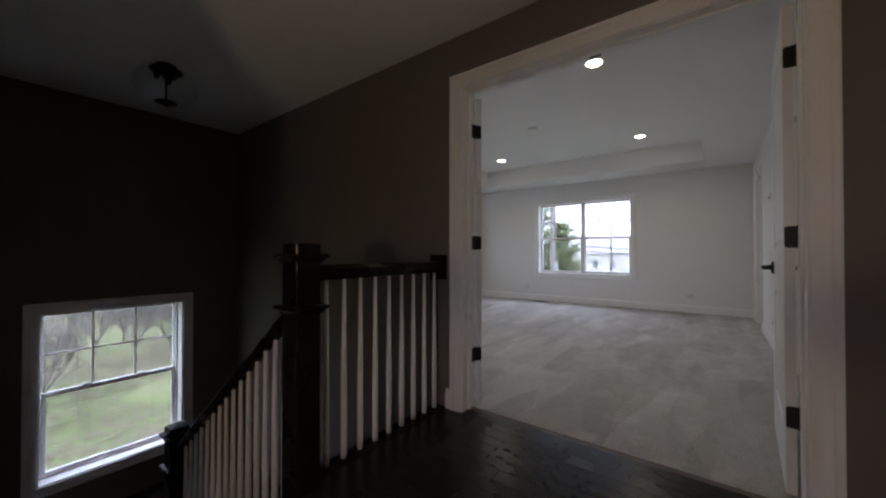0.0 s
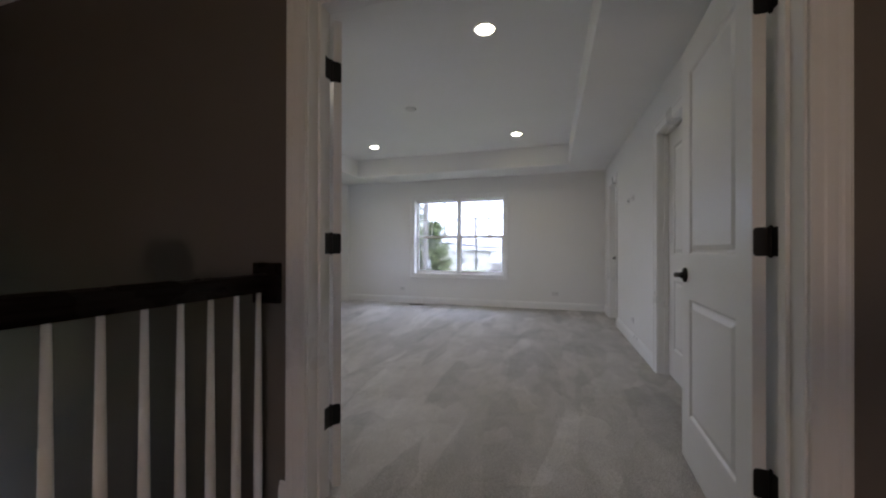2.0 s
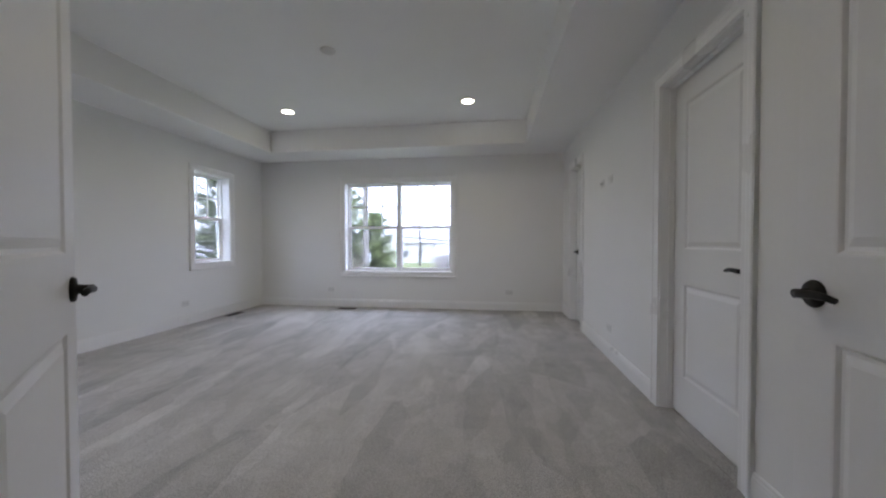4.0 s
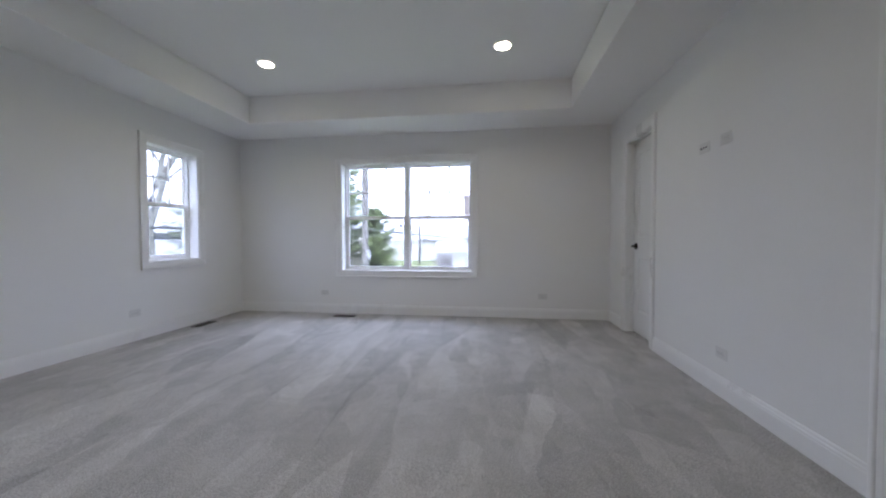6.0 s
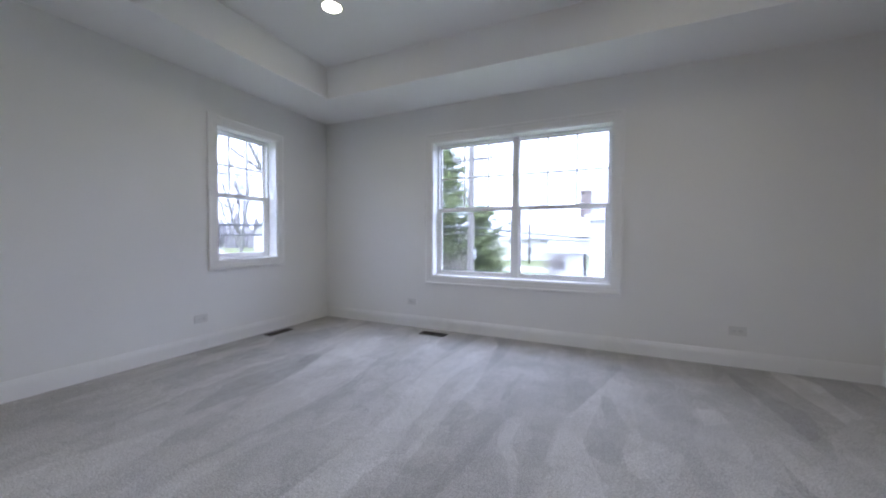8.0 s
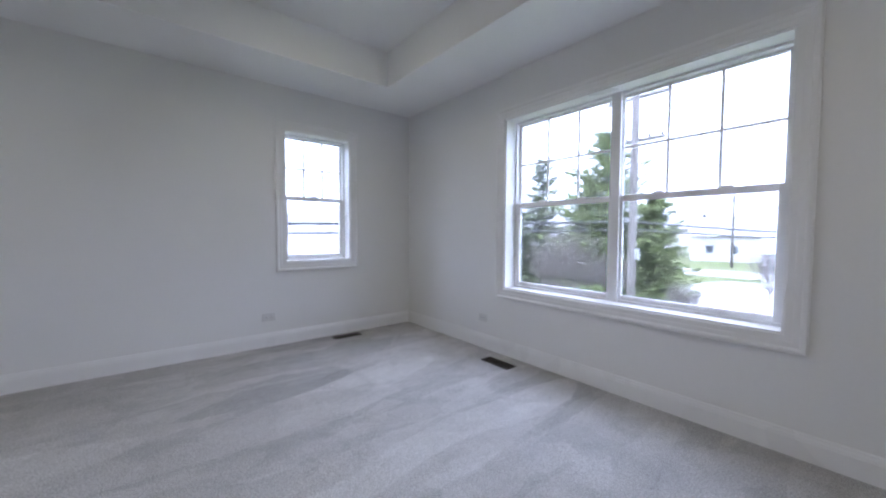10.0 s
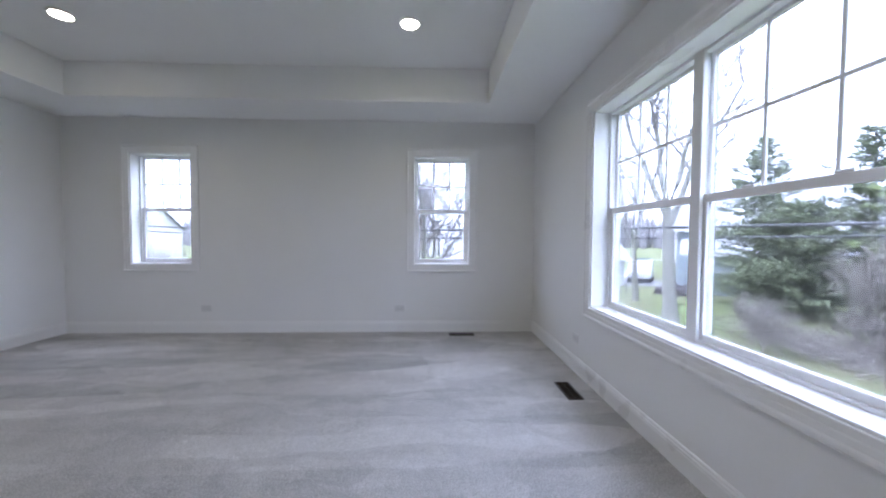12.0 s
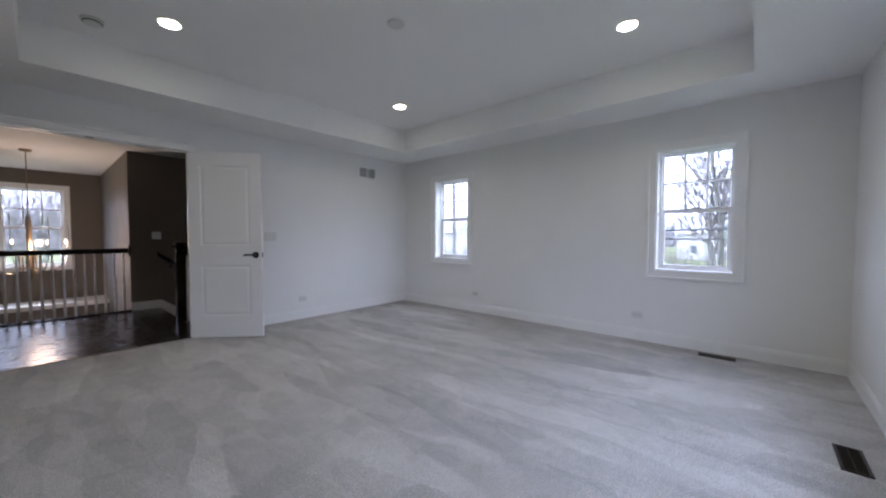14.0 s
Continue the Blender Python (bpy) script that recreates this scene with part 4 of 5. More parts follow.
part("ground", boxes((-1500, 1500, -1500, 1500, GRADE - 1, GRADE)), LAWN, kind="structure", label="patchy spring lawn running to the horizon")
bm = bmesh.new()
for pts in (((-3.5, 21.0), (9.0, 21.0), (9.0, 42.5), (-5.0, 42.5), (-7.5, 31.5)), ((-60, 46), (60, 46), (60, 53), (-60, 53)), ((-37, 21.0), (-25.8, 21.0), (-25.8, 25.5), (-37, 27))):
    top = [bm.verts.new((x, y, GRADE + 0.05)) for x, y in pts]
    bot = [bm.verts.new((x, y, GRADE - 0.1)) for x, y in pts]
    bm.faces.new(top)
    for i in range(len(pts)):
        j = (i + 1) % len(pts)
        bm.faces.new((top[i], bot[i], bot[j], top[j]))
part("pavement", bm, CONCRETE, kind="structure", label="pale concrete drive and road")


def mesh_part(name, V, F, material, parent=None, label="", kind="", smooth=False):
    me = bpy.data.meshes.new(name)
    me.from_pydata(V, [], F)
    me.materials.append(material)
    if smooth:
        me.shade_smooth()
    ob = new(name, me)
    if parent is not None:
        ob.parent = parent
    return tagged(ob, label, kind=kind)


def add_tube(V, F, pts, radii, n):
    start = len(V)
    for i, p in enumerate(pts):
        d = (pts[min(i + 1, len(pts) - 1)] - pts[max(i - 1, 0)]).normalized()
        s = d.cross(Vector((0.31, 0.17, 0.93))).normalized()
        u = s.cross(d)
        for k in range(n):
            a = 2 * math.pi * k / n
            V.append(p + (s * math.cos(a) + u * math.sin(a)) * radii[i])
    for i in range(len(pts) - 1):
        for k in range(n):
            a, b = start + i * n + k, start + i * n + (k + 1) % n
            F.append((a, b, b + n, a + n))


def grow(V, F, rnd, p, d, r, length, level, spec, thin=0.010):
    """One limb with its side limbs. spec: per level (children, spread, length ratio, sides)."""
    kids, spread, ratio, sides = spec[level]
    steps = 5 if level < 3 else 3
    pts, rad = [p.copy()], [r * (1.25 if level == 0 else 1.0)]
    dirs = [d.copy()]
    for i in range(steps):
        wob = 0.03 if level == 0 else 0.10 + 0.10 * level
        d = (d + Vector((rnd.uniform(-wob, wob), rnd.uniform(-wob, wob), rnd.uniform(-wob * 0.4, wob) + (0.05 if level else 0)))).normalized()
        p = p + d * (length / steps)
        pts.append(p.copy())
        dirs.append(d.copy())
        end = 0.52 if level == 0 else 0.22
        rad.append(max(thin if level > 1 else 0.0, r * (1 - (1 - end) * (i + 1) / steps)))
    tgt = (V[0], F[0]) if level < 2 else (V[1], F[1])
    add_tube(tgt[0], tgt[1], pts, rad, sides)
    if level + 1 >= len(spec):
        return
    for k in range(kids):
        f = (0.70 + 0.30 * (k + 1) / kids) if level == 0 else 0.22 + 0.78 * (k + rnd.random()) / kids
        i = min(int(f * steps), steps - 1)
        t = f * steps - i
        q = pts[i].lerp(pts[i + 1], min(t, 1))
        az = 2.4 * k + rnd.uniform(-0.5, 0.5)
        side = dirs[i].cross(Vector((math.cos(az), math.sin(az), 0.2))).normalized()
        nd = (dirs[i] * math.cos(spread) + side * math.sin(spread)).normalized()
        nd = (nd + Vector((0, 0, 0.18))).normalized()
        rr = (rad[i] * 0.74) if level == 0 else rad[i] * rnd.uniform(0.48, 0.68)
        grow(V, F, rnd, q, nd, rr, length * ratio * rnd.uniform(0.75, 1.15) * (1 if level == 0 else (1.15 - 0.5 * f)), level + 1, spec, thin)


def bare_tree(name, x, y, height, r, label, seed, fork=0.4, bark=BARK, spec=None, lean=(0, 0), group="bare trees", thin=0.010):
    rnd = random.Random(seed)
    spec = spec or [(5, 0.50, 1.25, 10), (7, 0.75, 0.52, 7), (6, 0.8, 0.55, 4), (5, 0.8, 0.55, 3), (0, 0, 0, 3)]
    t = thing(name, pose(x, y, GRADE - 0.05), label, "tree", group)
    V, F = ([], []), ([], [])
    grow(V, F, rnd, Vector((0, 0, 0)), Vector((lean[0], lean[1], 1)).normalized(), r, height * fork, 0, spec, thin)
    mesh_part("trunk", V[0], F[0], bark, t, smooth=True)
    mesh_part("crown", V[1], F[1], TWIG if bark is BARK else bark, t, "fine bare branches", smooth=True)
    return t


def conifer(name, x, y, height, r, label, seed, needle, density=1.0, gappy=0.0):
    rnd = random.Random(seed)
    t = thing(name, pose(x, y, GRADE - 0.05), label, "tree", "conifers")
    V, F = [], []
    add_tube(V, F, [Vector((0, 0, height * k / 6)) for k in range(7)], [r * 0.07 * (1 - k / 6.4) for k in range(7)], 8)
    NV, NF = [], []
    n = int(215 * density)
    for k in range(n):
        h = 0.06 + 0.93 * (k + rnd.random()) / n
        az = rnd.uniform(0, 6.283)
        prof = (1 - h) ** 0.62 * (0.86 + 0.2 * math.sin(h * 31 + seed))
        L = r * min(1.0, 1.15 * prof) * rnd.uniform(0.72, 1.12) * (1 + 0.22 * math.sin(az * 3 + seed + h * 9)) + 0.25
        if rnd.random() < gappy:
            L *= 0.5
        p0 = Vector((0, 0, h * height))
        d = Vector((math.cos(az), math.sin(az), 0.34 - 0.36 * (1 - h) + rnd.uniform(-0.10, 0.14)))
        pts = [p0, p0 + d * L * 0.5 + Vector((0, 0, 0.02 * L)), p0 + d * L + Vector((0, 0, 0.10 * L))]
        add_tube(V, F, pts, [0.03, 0.02, 0.008], 4)
        m = int(12 + 34 * L)
        for q in range(m):
            f = rnd.uniform(0.15, 1.03)
            c = p0 + d * L * f + Vector((0, 0, 0.10 * L * f * f))
            w = 0.16 + 0.22 * L * (1.05 - f)
            side = Vector((-d.y, d.x, 0)).normalized()
            c = c + side * rnd.uniform(-w, w) + Vector((0, 0, rnd.uniform(-0.14, 0.08)))
            a = (d * rnd.uniform(0.3, 1.0) + side * rnd.uniform(-0.9, 0.9) + Vector((0, 0, rnd.uniform(-0.5, 0.35)))).normalized() * rnd.uniform(0.12, 0.28)
            b = a.cross(Vector((rnd.uniform(-1, 1), rnd.uniform(-1, 1), rnd.uniform(0.2, 1)))).normalized() * rnd.uniform(0.022, 0.055)
            i = len(NV)
            NV.extend([c - a * 0.4 - b * 0.4, c - a * 0.1 + b, c + a, c + a * 0.25 - b])
            NF.append((i, i + 1, i + 2, i + 3))
    mesh_part("trunk", V, F, BARK, t, smooth=True)
    mesh_part("crown", NV, NF, needle, t, "dense green needle sprays")
    return t


bare_tree("maple_tree", -12.5, 15.7, 17, 0.33, "large bare maple tree with grey bark on the lawn", 4, 0.36, spec=[(4, 0.42, 1.2, 12), (8, 0.75, 0.5, 7), (7, 0.8, 0.55, 4), (5, 0.8, 0.55, 3), (0, 0, 0, 3)])
bare_tree("maple_tree", -11.0, 3.9, 13, 0.24, "bare forked maple tree close to the west windows", 12, 0.19, spec=[(5, 0.62, 2.3, 9), (10, 0.9, 0.5, 6), (7, 0.9, 0.55, 4), (5, 0.85, 0.55, 3), (0, 0, 0, 3)])
bare_tree("maple_tree", 1.5, -21, 14, 0.3, "bare tree in front of the house", 21, 0.3)
for x_, y_, s_ in ((4.6, -14.5, 61), (7.5, -17, 62), (3.0, -26, 63)):
    bare_tree("maple_tree", x_, y_, 11, 0.13, "bare street tree in front of the foyer window", s_, 0.25)
bare_tree("maple_tree", -19, 17.8, 12, 0.2, "slim bare tree before the white house", 31, 0.35)
bare_tree("maple_tree", -22, -9, 12, 0.25, "bare tree beyond the power lines", 37, 0.3)
conifer("spruce_tree", -16.9, 24.3, 10.4, 2.9, "tall gappy grey green spruce behind the lawn", 2, NEEDLE, 0.8, 0.4)
conifer("spruce_tree", -14.0, 27.6, 10.2, 2.8, "thin topped grey green spruce in the tree row", 3, NEEDLE, 0.8, 0.4)
conifer("spruce_tree", -15.0, 24.6, 6.2, 4.4, "low spreading green spruce at the edge of the lawn", 9, NEEDLE, 1.1, 0.2)
conifer("pine_tree", -6.9, 24.1, 10.3, 3.5, "tall bright green pine behind the utility pole", 5, NEEDLE2, 1.2, 0.2)
conifer("pine_tree", -4.9, 25.6, 6.4, 1.9, "rounded bright green pine beside the drive", 6, NEEDLE2, 1.1)
conifer("pine_tree", -9.4, 26.5, 8.2, 2.8, "green pine in the tree row", 7, NEEDLE2, 0.9, 0.2)
conifer("spruce_sapling", -5.2, 19.4, 1.55, 0.6, "small bright green conical shrub", 8, NEEDLE2, 0.5)
BUSHSPEC = [(10, 0.58, 3.7, 6), (6, 0.60, 0.68, 4), (6, 0.75, 0.62, 3), (0, 0, 0, 3)]
for i, (x, y, h) in enumerate(((-7.4, 20.6, 6.6), (-5.2, 20.9, 4.2), (-6.3, 20.3, 5.3), (-8.5, 21.0, 5.2), (-7.2, 18.9, 2.6), (-5.9, 18.2, 2.2), (-10.4, 23.4, 4.6), (-2.0, 21.5, 2.6), (-8.2, 16.2, 2.4), (-9.7, 17.2, 2.6), (-0.8, 33, 4.5), (-9.8, -0.9, 3.4), (-18, -12, 4.5), (-21, -7, 4.0), (-14.5, -3.0, 3.2), (-17, -15, 5.0), (-14.2, 3.6, 3.6), (-15.5, 1.0, 4.0), (-13.2, -1.4, 3.0), (-18.5, 4.6, 4.2), (-18.0, -3.5, 4.4), (-13.4, 1.8, 4.4), (-13.7, 3.0, 4.2), (-17.2, 2.2, 5.0), (-16.4, 0.2, 4.8))):
    bare_tree("shrub", x, y, h, 0.05, "bare grey twiggy shrub at the edge of the lawn", 50 + i, 0.12, SHRUB, BUSHSPEC, group="bare shrubs", thin=0.011)["category"] = "shrub"


def out_window(parent, x, z, w, h, y=0.0, cols=1):
    win = part("window", soften(boxes((x - 0.09, x, y - 0.04, y + 0.01, z - 0.09, z + h + 0.09), (x + w, x + w + 0.09, y - 0.04, y + 0.01, z - 0.09, z + h + 0.09),
               (x, x + w, y - 0.039, y + 0.01, z - 0.09, z), (x, x + w, y - 0.039, y + 0.01, z + h, z + h + 0.09), (x, x + w, y - 0.03, y + 0.01, z + h / 2 - 0.03, z + h / 2 + 0.03)), 0.006), VINYL, parent, "white window surround")
    part("pane", boxes((x, x + w, y - 0.012, y - 0.004, z, z + h)), WINDARK, win, "dark window glass")


def house(name, m, w, d, h, rise, wallm, label, windows=(), back=True, chimney=None, over=0.45, roofm=SHINGLE):
    """A gabled house: local x along its front, y to the back, ridge along x."""
    hs = thing(name, m, label, "house")
    bm = bmesh.new()
    a = [bm.verts.new(p) for p in ((0, 0, 0), (0, d, 0), (0, d, h), (0, d / 2, h + rise), (0, 0, h))]
    b = [bm.verts.new(p.co + Vector((w, 0, 0))) for p in a]
    bm.faces.new(a)
    bm.faces.new(list(reversed(b)))
    for i in range(5):
        bm.faces.new((a[i], b[i], b[(i + 1) % 5], a[(i + 1) % 5]))
    bmesh.ops.recalc_face_normals(bm, faces=bm.faces)
    part("wall", bm, wallm, hs)
    sl_ = rise / (d / 2)
    for s in (0, 1):
        bm = bmesh.new()
        yr, ye = d / 2, (-over if s == 0 else d + over)
        ze = h - over * sl_
        ps = [(-over, yr, h + rise + 0.02), (-over, ye, ze + 0.02), (-over, ye, ze + 0.16), (-over, yr, h + rise + 0.2)]
        A = [bm.verts.new(p) for p in ps]
        B = [bm.verts.new((w + over, p[1], p[2])) for p in ps]
        bm.faces.new(A)
        bm.faces.new(list(reversed(B)))
        for i in range(4):
            bm.faces.new((A[i], B[i], B[(i + 1) % 4], A[(i + 1) % 4]))
        bmesh.ops.recalc_face_normals(bm, faces=bm.faces)
        part("roof", bm, roofm, hs)
    part("gutter", rbox(-over, w + over, -over - 0.12, -over, h - over * sl_ + 0.0, h - over * sl_ + 0.13, 0.01), VINYL, hs, "white gutter")
    for x, z, ww, hh in windows:
        out_window(hs, x, z, ww, hh)
    if chimney:
        cx, cy, cz = chimney
        c = part("chimney", soften(boxes((cx - 0.45, cx + 0.45, cy - 0.35, cy + 0.35, 0 if cy < 0.1 else h, cz), (cx - 0.52, cx + 0.52, cy - 0.42, cy + 0.42, cz - 0.25, cz)), 0.01), BRICK, hs, "red brick chimney")
    return hs


house("house", pose(-26.2, 5.4, GRADE, 0, 0, 90), 15.6, 9.0, 2.45, 3.0, WHITESIDE, "long white single storey house with pale shingle roof and patio doors",
      ((1.2, 0.9, 0.9, 1.1), (4.0, 0.9, 1.0, 1.1), (7.4, 1.0, 0.7, 1.1), (9.6, 0.15, 1.7, 1.95), (12.1, 0.35, 0.8, 1.7), (13.6, 0.35, 0.8, 1.7)), chimney=(6.2, 4.5, 6.3))
house("house", pose(-24.5, 24.4, GRADE, 0, 0, 52), 13.0, 8.0, 5.0, 2.7, BLUESIDE, "blue grey two storey house with white window trim",
      ((1.3, 3.5, 0.75, 1.0), (4.0, 3.4, 0.9, 1.1), (6.8, 3.4, 0.9, 1.1)))
wing = house("house_wing", pose(-22.2, 23.6, GRADE, 0, 0, 52), 11.0, 3.6, 3.1, 0.9, BLUESIDE, "blue grey lean to wing with a pale roof",
      ((1.0, 1.1, 0.6, 1.1), (4.6, 1.0, 0.9, 1.2)))
house("house", pose(1.65, 36.5, GRADE), 12, 8, 6.1, 2.4, WHITESIDE, "white two storey house with a brick chimney beside the drive", ((1.2, 3.8, 0.9, 1.4), (1.2, 0.9, 0.9, 1.4), (4.5, 3.8, 0.9, 1.4)), chimney=(-0.4, 0.6, 8.6))
house("garage", pose(-2.2, 39, GRADE), 3.2, 5, 2.9, 0.9, WHITESIDE, "low white garage beside the white house", ((0.8, 1.0, 0.8, 0.9),))["category"] = "garage"
random.seed(77)
for i, (x, y, w, hh) in enumerate(((-16, 70, 13, 4.2), (-34, 82, 15, 5.5), (-8, 95, 14, 5.0), (-52, 66, 14, 5.2), (6, 118, 18, 5), (-24, 120, 20, 5.5), (-60, 20, 14, 5.2), (-72, -6, 15, 5), (-66, -34, 15, 5.4), (-40, -46, 14, 5.0), (-45, 45, 12, 5.2))):
    house("house", pose(x, y, GRADE, 0, 0, (0 if y > 60 else 90) + random.uniform(-15, 15)), w, 9, hh, 2.6, FARWALL, "distant pale house with a grey roof", ((2, 1.2, 1, 1.3), (5, 1.2, 1, 1.3), (8.5, 1.2, 1, 1.3)))

# far woods: a ragged belt of bare tree tops all round
rnd = random.Random(9)
V, F = [], []
for ring, (R, hmin, hmax, cnt) in enumerate(((170, 6, 10, 420), (230, 9, 15, 420))):
    for k in range(cnt):
        a = 2 * math.pi * k / cnt + rnd.uniform(-0.01, 0.01)
        rr = R + rnd.uniform(-14, 14)
        cx, cy = rr * math.cos(a), rr * math.sin(a)
        h, w = rnd.uniform(hmin, hmax) * (1.25 if math.sin(a * 3 + 1) > 0.3 else 0.9), rnd.uniform(1.6, 3.0)
        i = len(V)
        sides = 6
        for z, q in ((-1, 0.9), (h * 0.35, 1.0), (h * 0.72, 0.8), (h, 0.15)):
            for s in range(sides):
                b = 2 * math.pi * s / sides
                jig = rnd.uniform(0.7, 1.25)
                V.append((cx + w * q * jig * math.cos(b), cy + w * q * jig * math.sin(b), GRADE + z * rnd.uniform(0.92, 1.06)))
        for lv in range(3):
            for s in range(sides):
                p, q2 = i + lv * sides + s, i + lv * sides + (s + 1) % sides
                F.append((p, q2, q2 + sides, p + sides))
mesh_part("far_woods", V, F, FARWOOD, None, "belt of distant bare woods", "stuff")

# leaf litter on the lawn below the stair window and beside the trees
V, F = [], []
for cx0, cx1, cy0_, cy1_, cnt in ((-34, -4, -5, 9, 26000), (-16, -4, -5, 7, 12000), (-18, -4, 10, 22, 9000)):
    for k in range(cnt):
        x, y = rnd.uniform(cx0, cx1), rnd.uniform(cy0_, cy1_)
        if noise.noise(Vector((x * 0.35, y * 0.35, 7))) < -0.15:
            continue
        a, s = rnd.uniform(0, 6.28), rnd.uniform(0.02, 0.065)
        i = len(V)
        z = GRADE + rnd.uniform(0.01, 0.03)
        for q in range(4):
            b = a + q * 1.5708
            V.append((x + s * math.cos(b) * (1 if q % 2 else 0.6), y + s * math.sin(b) * (1 if q % 2 else 0.6), z + rnd.uniform(0, 0.03)))
        F.append((i, i + 1, i + 2, i + 3))
mesh_part("fallen_leaves", V, F, DRYLEAF, None, "scattered dry brown leaves on the lawn", "stuff")
# brush pile at the wood's edge
V, F = [], []
for k in range(1100):
    x, y = -7.9 + rnd.gauss(0, 1.9), 18.3 + rnd.gauss(0, 1.0)
    p = Vector((x, y, GRADE + rnd.uniform(0.0, 0.45)))
    d = Vector((rnd.uniform(-1, 1), rnd.uniform(-1, 1), rnd.uniform(-0.05, 0.45))).normalized() * rnd.uniform(0.4, 1.3)
    add_tube(V, F, [p, p + d * 0.5 + Vector((0, 0, 0.06)), p + d], [0.014, 0.01, 0.004], 3)
mesh_part("brush_pile", V, F, SHRUB, None, "heap of cut bare branches", "stuff")

# utility pole and wires
PX, PY = -2.6, 17.5
up = thing("utility_pole", pose(PX, PY, GRADE - 0.2), "weathered wooden utility pole with a crossarm and a meter box", "utility pole")
part("pole", lathe(bmesh.new(), [(0.165, 0), (0.15, 3), (0.14, 7), (0.12, 11.5), (0.0, 11.52)], 14), POLE, up, smooth=True)
for z, L in ((7.95, 1.0), (9.6, 1.2)):
    part("crossarm", rbox(-L, L, 0.12, 0.22, z, z + 0.12, 0.008), POLE, up)
    for s in (-0.9, -0.45, 0.45, 0.9):
        part("insulator", lathe(bmesh.new(), [(0.0, 0), (0.035, 0.02), (0.05, 0.07), (0.03, 0.13), (0.0, 0.15)], 10, at=(s * L, 0.17, z + 0.12)), WIRE, up)
part("switch_box", rbox(0.12, 0.26, -0.09, 0.09, 3.35, 3.8, 0.02), mat("grey_metal_box", (0.35, 0.36, 0.37), 0.5, 0.3), up, "grey metal service box")


def wire(p0, p1, r, sag, lab="black overhead cable"):
    p0, p1 = Vector(p0), Vector(p1)
    pts = [p0.lerp(p1, t / 16) - Vector((0, 0, sag * 4 * (t / 16) * (1 - t / 16))) for t in range(17)]
    V, F = [], []
    add_tube(V, F, pts, [r] * 17, 5)
    ob = mesh_part("overhead_cable", V, F, WIRE, None, lab)
    tagged(ob, category="overhead cable", group="overhead cables")


for z, r, sg_ in ((1.55, 0.040, 0.25), (1.25, 0.030, 0.25), (3.25, 0.018, 0.5)):
    wire((PX - 0.1, PY, z), (-17.5, -13.3, z + 0.1), r, sg_, "heavy black overhead cable beside the house")
    wire((PX + 0.1, PY, z), (12.0, 75.0, z + 0.6), r, sg_ * 3, "black overhead cable running to the far road")
for s in (-0.9, -0.45, 0.45, 0.9):
    wire((PX + s, PY + 0.17, 5.05), (-17.5 + s, -13.3, 5.2), 0.008, 0.4, "thin overhead power line")
    wire((PX + s, PY + 0.17, 5.05), (12.0 + s, 75, 5.2), 0.008, 1.5, "thin overhead power line")
wire((PX, PY, 3.1), (-25, 26, 1.5), 0.012, 0.4, "thin service cable to the blue grey house")
up2 = thing("utility_pole", pose(-17.5, -13.3, GRADE - 0.2), "weathered wooden utility pole beyond the shrubs", "utility pole")
part("pole", lathe(bmesh.new(), [(0.165, 0), (0.15, 3), (0.14, 7), (0.12, 10.0), (0.0, 10.02)], 14), POLE, up2, smooth=True)
part("crossarm", rbox(-1, 1, 0.12, 0.22, 8.2, 8.32, 0.008), POLE, up2)
for x, y in ((-8.5, 60), (12.0, 75.0)):
    up3 = thing("utility_pole", pose(x, y, GRADE - 0.2), "pale utility pole beside the far road", "utility pole")
    part("pole", lathe(bmesh.new(), [(0.17, 0), (0.14, 7), (0.12, 10.0), (0.0, 10.02)], 12), POLE, up3, smooth=True)
    part("crossarm", rbox(-1, 1, 0.12, 0.22, 8.6, 8.72, 0.008), POLE, up3)


# parked van, tarp covered heap, patio set
van = thing("van", pose(-29.2, 24.3, GRADE + 0.05, 0, 0, -35), "white parked delivery van on the pale drive", "van")
bm = bmesh.new()
outline = [(-2.4, 0.45), (2.3, 0.45), (2.4, 0.95), (1.75, 1.15), (1.25, 1.95), (-2.35, 2.0)]
a = [bm.verts.new((x, -0.95, z)) for x, z in outline]
b = [bm.verts.new((x, 0.95, z)) for x, z in outline]
bm.faces.new(a)
bm.faces.new(list(reversed(b)))
for i in range(6):
    bm.faces.new((a[i], b[i], b[(i + 1) % 6], a[(i + 1) % 6]))
bmesh.ops.recalc_face_normals(bm, faces=bm.faces)
part("body", soften(bm, 0.08, 2), VANW, van)
part("windscreen", boxes((1.28, 1.34, -0.8, 0.8, 1.25, 1.85)), WINDARK, van, m=pose(0.10, 0, -0.04, 0, -28, 0))
part("side_window", boxes((0.55, 1.2, -0.97, -0.94, 1.25, 1.75)), WINDARK, van)
for x in (-1.5, 1.5):
    for y in (-0.86, 0.86):
        wl = part("wheel", lathe(bmesh.new(), [(0.0, -0.11), (0.30, -0.11), (0.35, -0.07), (0.35, 0.07), (0.30, 0.11), (0.0, 0.11)], 20, "y"), RUBBER, van, m=pose(x, y, 0.35))
        part("hub", lathe(bmesh.new(), [(0.0, -0.12), (0.18, -0.12), (0.18, 0.12), (0.0, 0.12)], 14, "y"), VANW, wl)
bm = bmesh.new()
bmesh.ops.create_icosphere(bm, subdivisions=4, radius=1.0)
for v in bm.verts:
    n = noise.noise(v.co * 2.2)
    v.co = Vector((v.co.x * (1.3 + 0.5 * n), v.co.y * (0.8 + 0.3 * n), max(0, v.co.z) * (0.75 + 0.55 * n)))
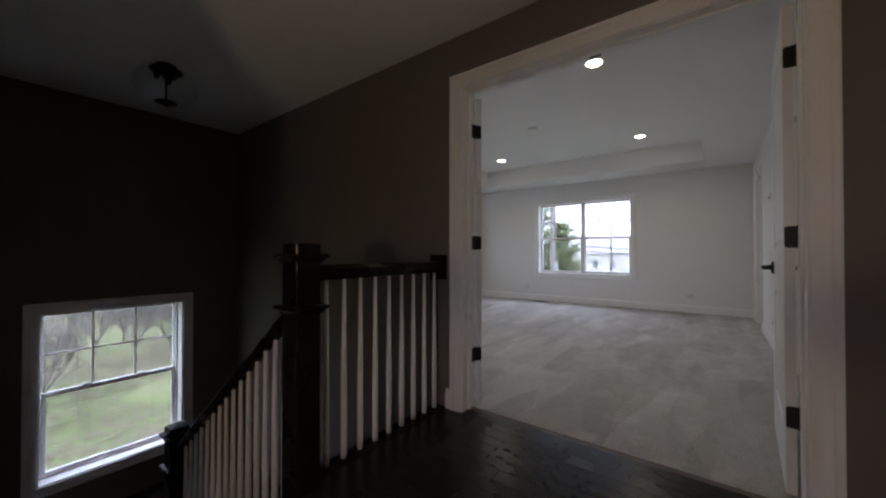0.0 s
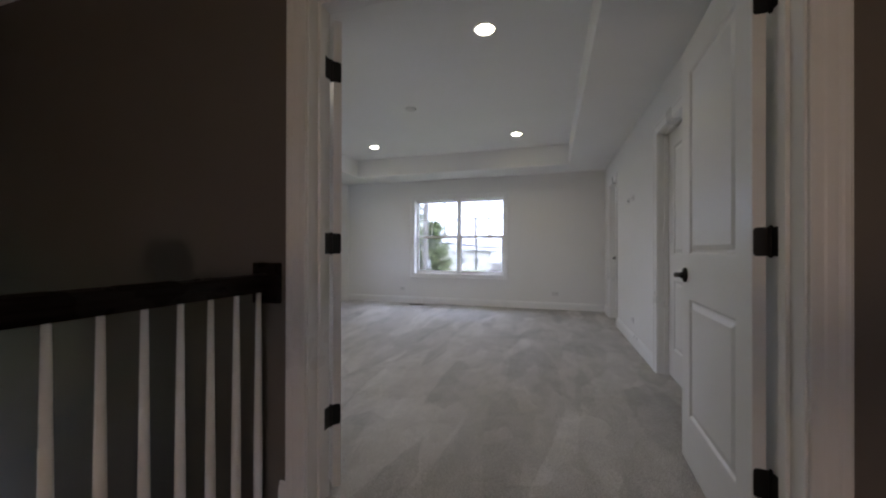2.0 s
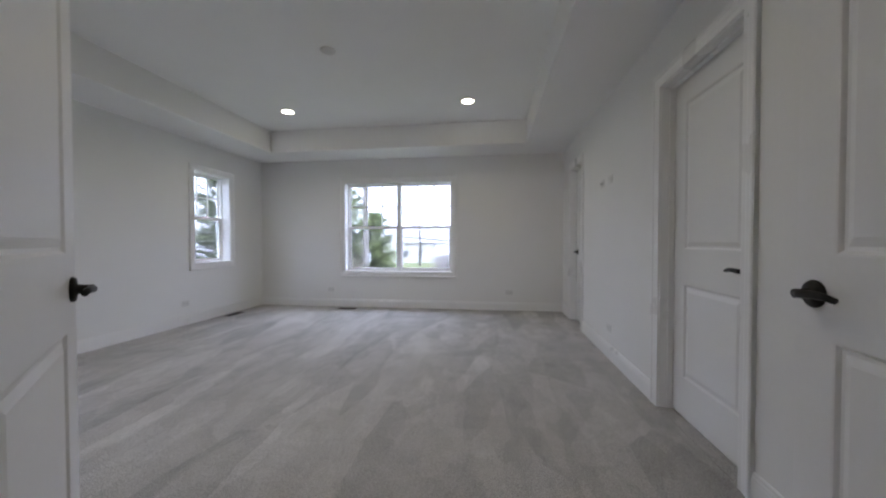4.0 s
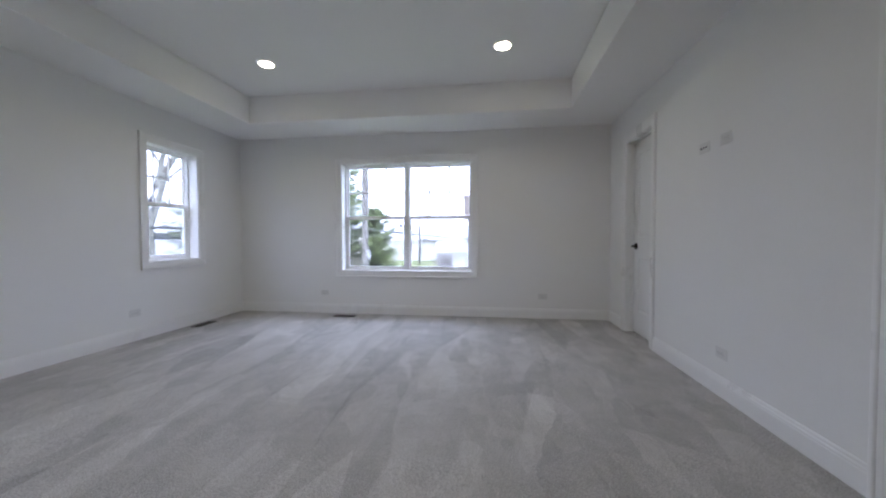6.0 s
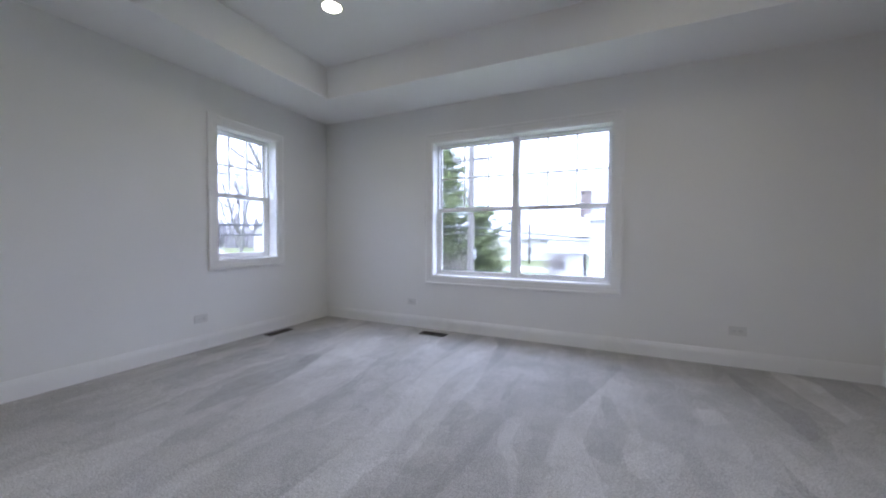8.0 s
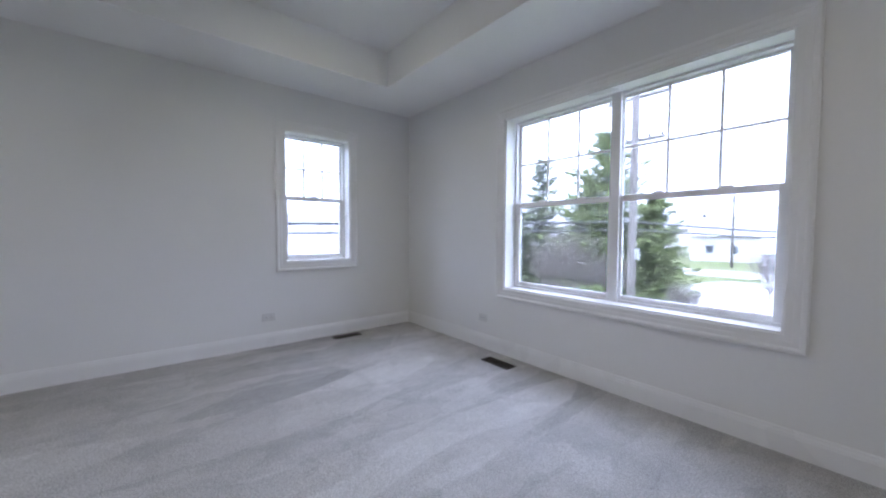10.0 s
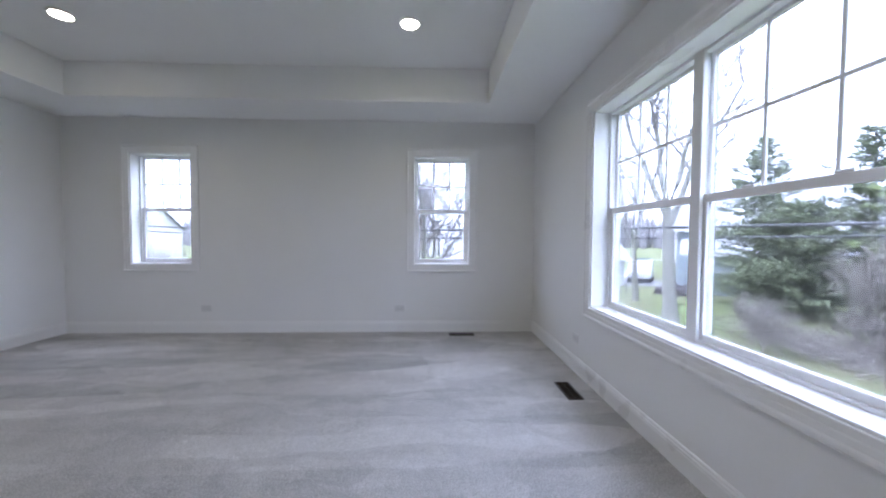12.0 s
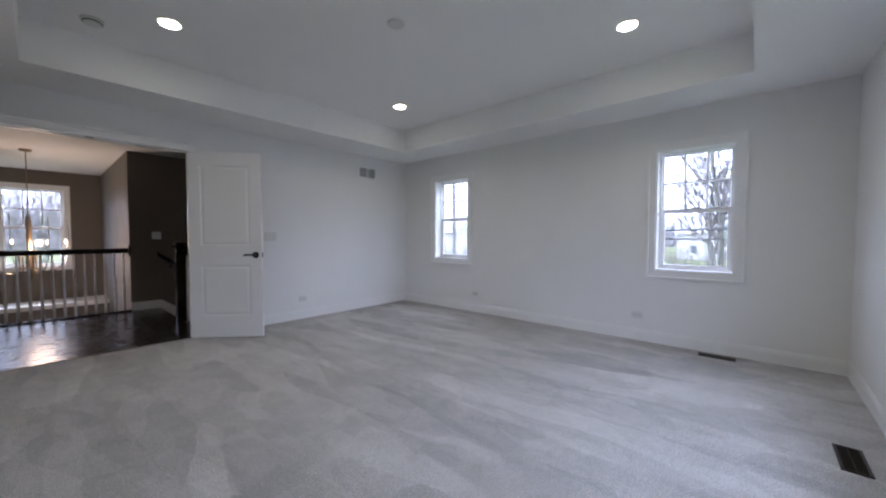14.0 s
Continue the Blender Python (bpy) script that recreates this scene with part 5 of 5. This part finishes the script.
part("covered_heap", bm, TARP, m=pose(-21.3, 22.2, GRADE, 0, 0, 55), smooth=True, label="dark tarpaulin draped over a heap beside the blue grey house", category="covered heap")
pt = thing("patio_table", pose(-22.6, 16.2, GRADE), "dark metal patio table outside the white house", "table")
part("tabletop", lathe(bmesh.new(), [(0, 0.70), (0.6, 0.70), (0.61, 0.72), (0.6, 0.74), (0, 0.74)], 20), RUBBER, pt)
for s in range(4):
    a_ = radians(45 + 90 * s)
    part("leg", tube(bmesh.new(), [(0.5 * math.cos(a_), 0.5 * math.sin(a_), 0), (0.4 * math.cos(a_), 0.4 * math.sin(a_), 0.7)], 0.02, 6), RUBBER, pt)
chair = thing("patio_chair", pose(-22.6, 15.0, GRADE, 0, 0, 180), "dark metal patio chair beside the patio table", "chair", "patio chairs")
part("seat", rbox(-0.24, 0.24, -0.22, 0.22, 0.42, 0.45, 0.01), RUBBER, chair)
for k in range(5):
    part("back_slat", boxes((-0.2 + 0.09 * k, -0.17 + 0.09 * k, -0.22, -0.20, 0.45, 0.92)), RUBBER, chair)
part("top_rail", rbox(-0.24, 0.24, -0.235, -0.195, 0.90, 0.94, 0.006), RUBBER, chair)
for sx in (-0.22, 0.22):
    for sy in (-0.2, 0.2):
        part("leg", boxes((sx - 0.012, sx + 0.012, sy - 0.012, sy + 0.012, 0, 0.42)), RUBBER, chair)
for x, y, r_ in ((-22.6, 17.4, 0), (-21.5, 16.2, -90), (-23.8, 16.2, 90), (-20.6, 18.3, -40)):
    copy_thing(chair, pose(x, y, GRADE, 0, 0, r_))

# ---- hall floor boards ----
BW = 0.083
random.seed(5)
board_mesh = {}
yb = HS + 0.001
row = 0
while yb < -0.066:
    y1 = min(yb + BW, -0.066)
    x = 3.085 - random.random() * 0.6
    in_door = yb > -PW - 0.001
    lo, hi = (D0 + 0.001, D1 - 0.001) if in_door else (3.085, EX)
    if not in_door and y1 > -PW:
        y1 = -PW
    while x < hi:
        L = random.choice((0.6, 0.8, 1.0, 1.2, 1.5))
        a, b = max(x, lo), min(x + L, hi)
        x += L
        if b - a < 0.03:
            continue
        key = (round(b - a, 3), round(y1 - yb, 3))
        if key not in board_mesh:
            ob = part("plank", rbox(0, b - a - 0.0008, 0, y1 - yb - 0.0008, -0.016, 0, 0.0012), PLANK, SUBHALL)
            board_mesh[key] = ob.data
        else:
            ob = new("plank", board_mesh[key])
            ob.parent = SUBHALL
        ob.location = (a, yb, 0)
    yb = y1
    row += 1
part("threshold_strip", boxes((D0, D1, -0.066, -0.060, -0.014, -0.002)), BLACK, kind="structure", label="dark edge strip between hall boards and carpet")
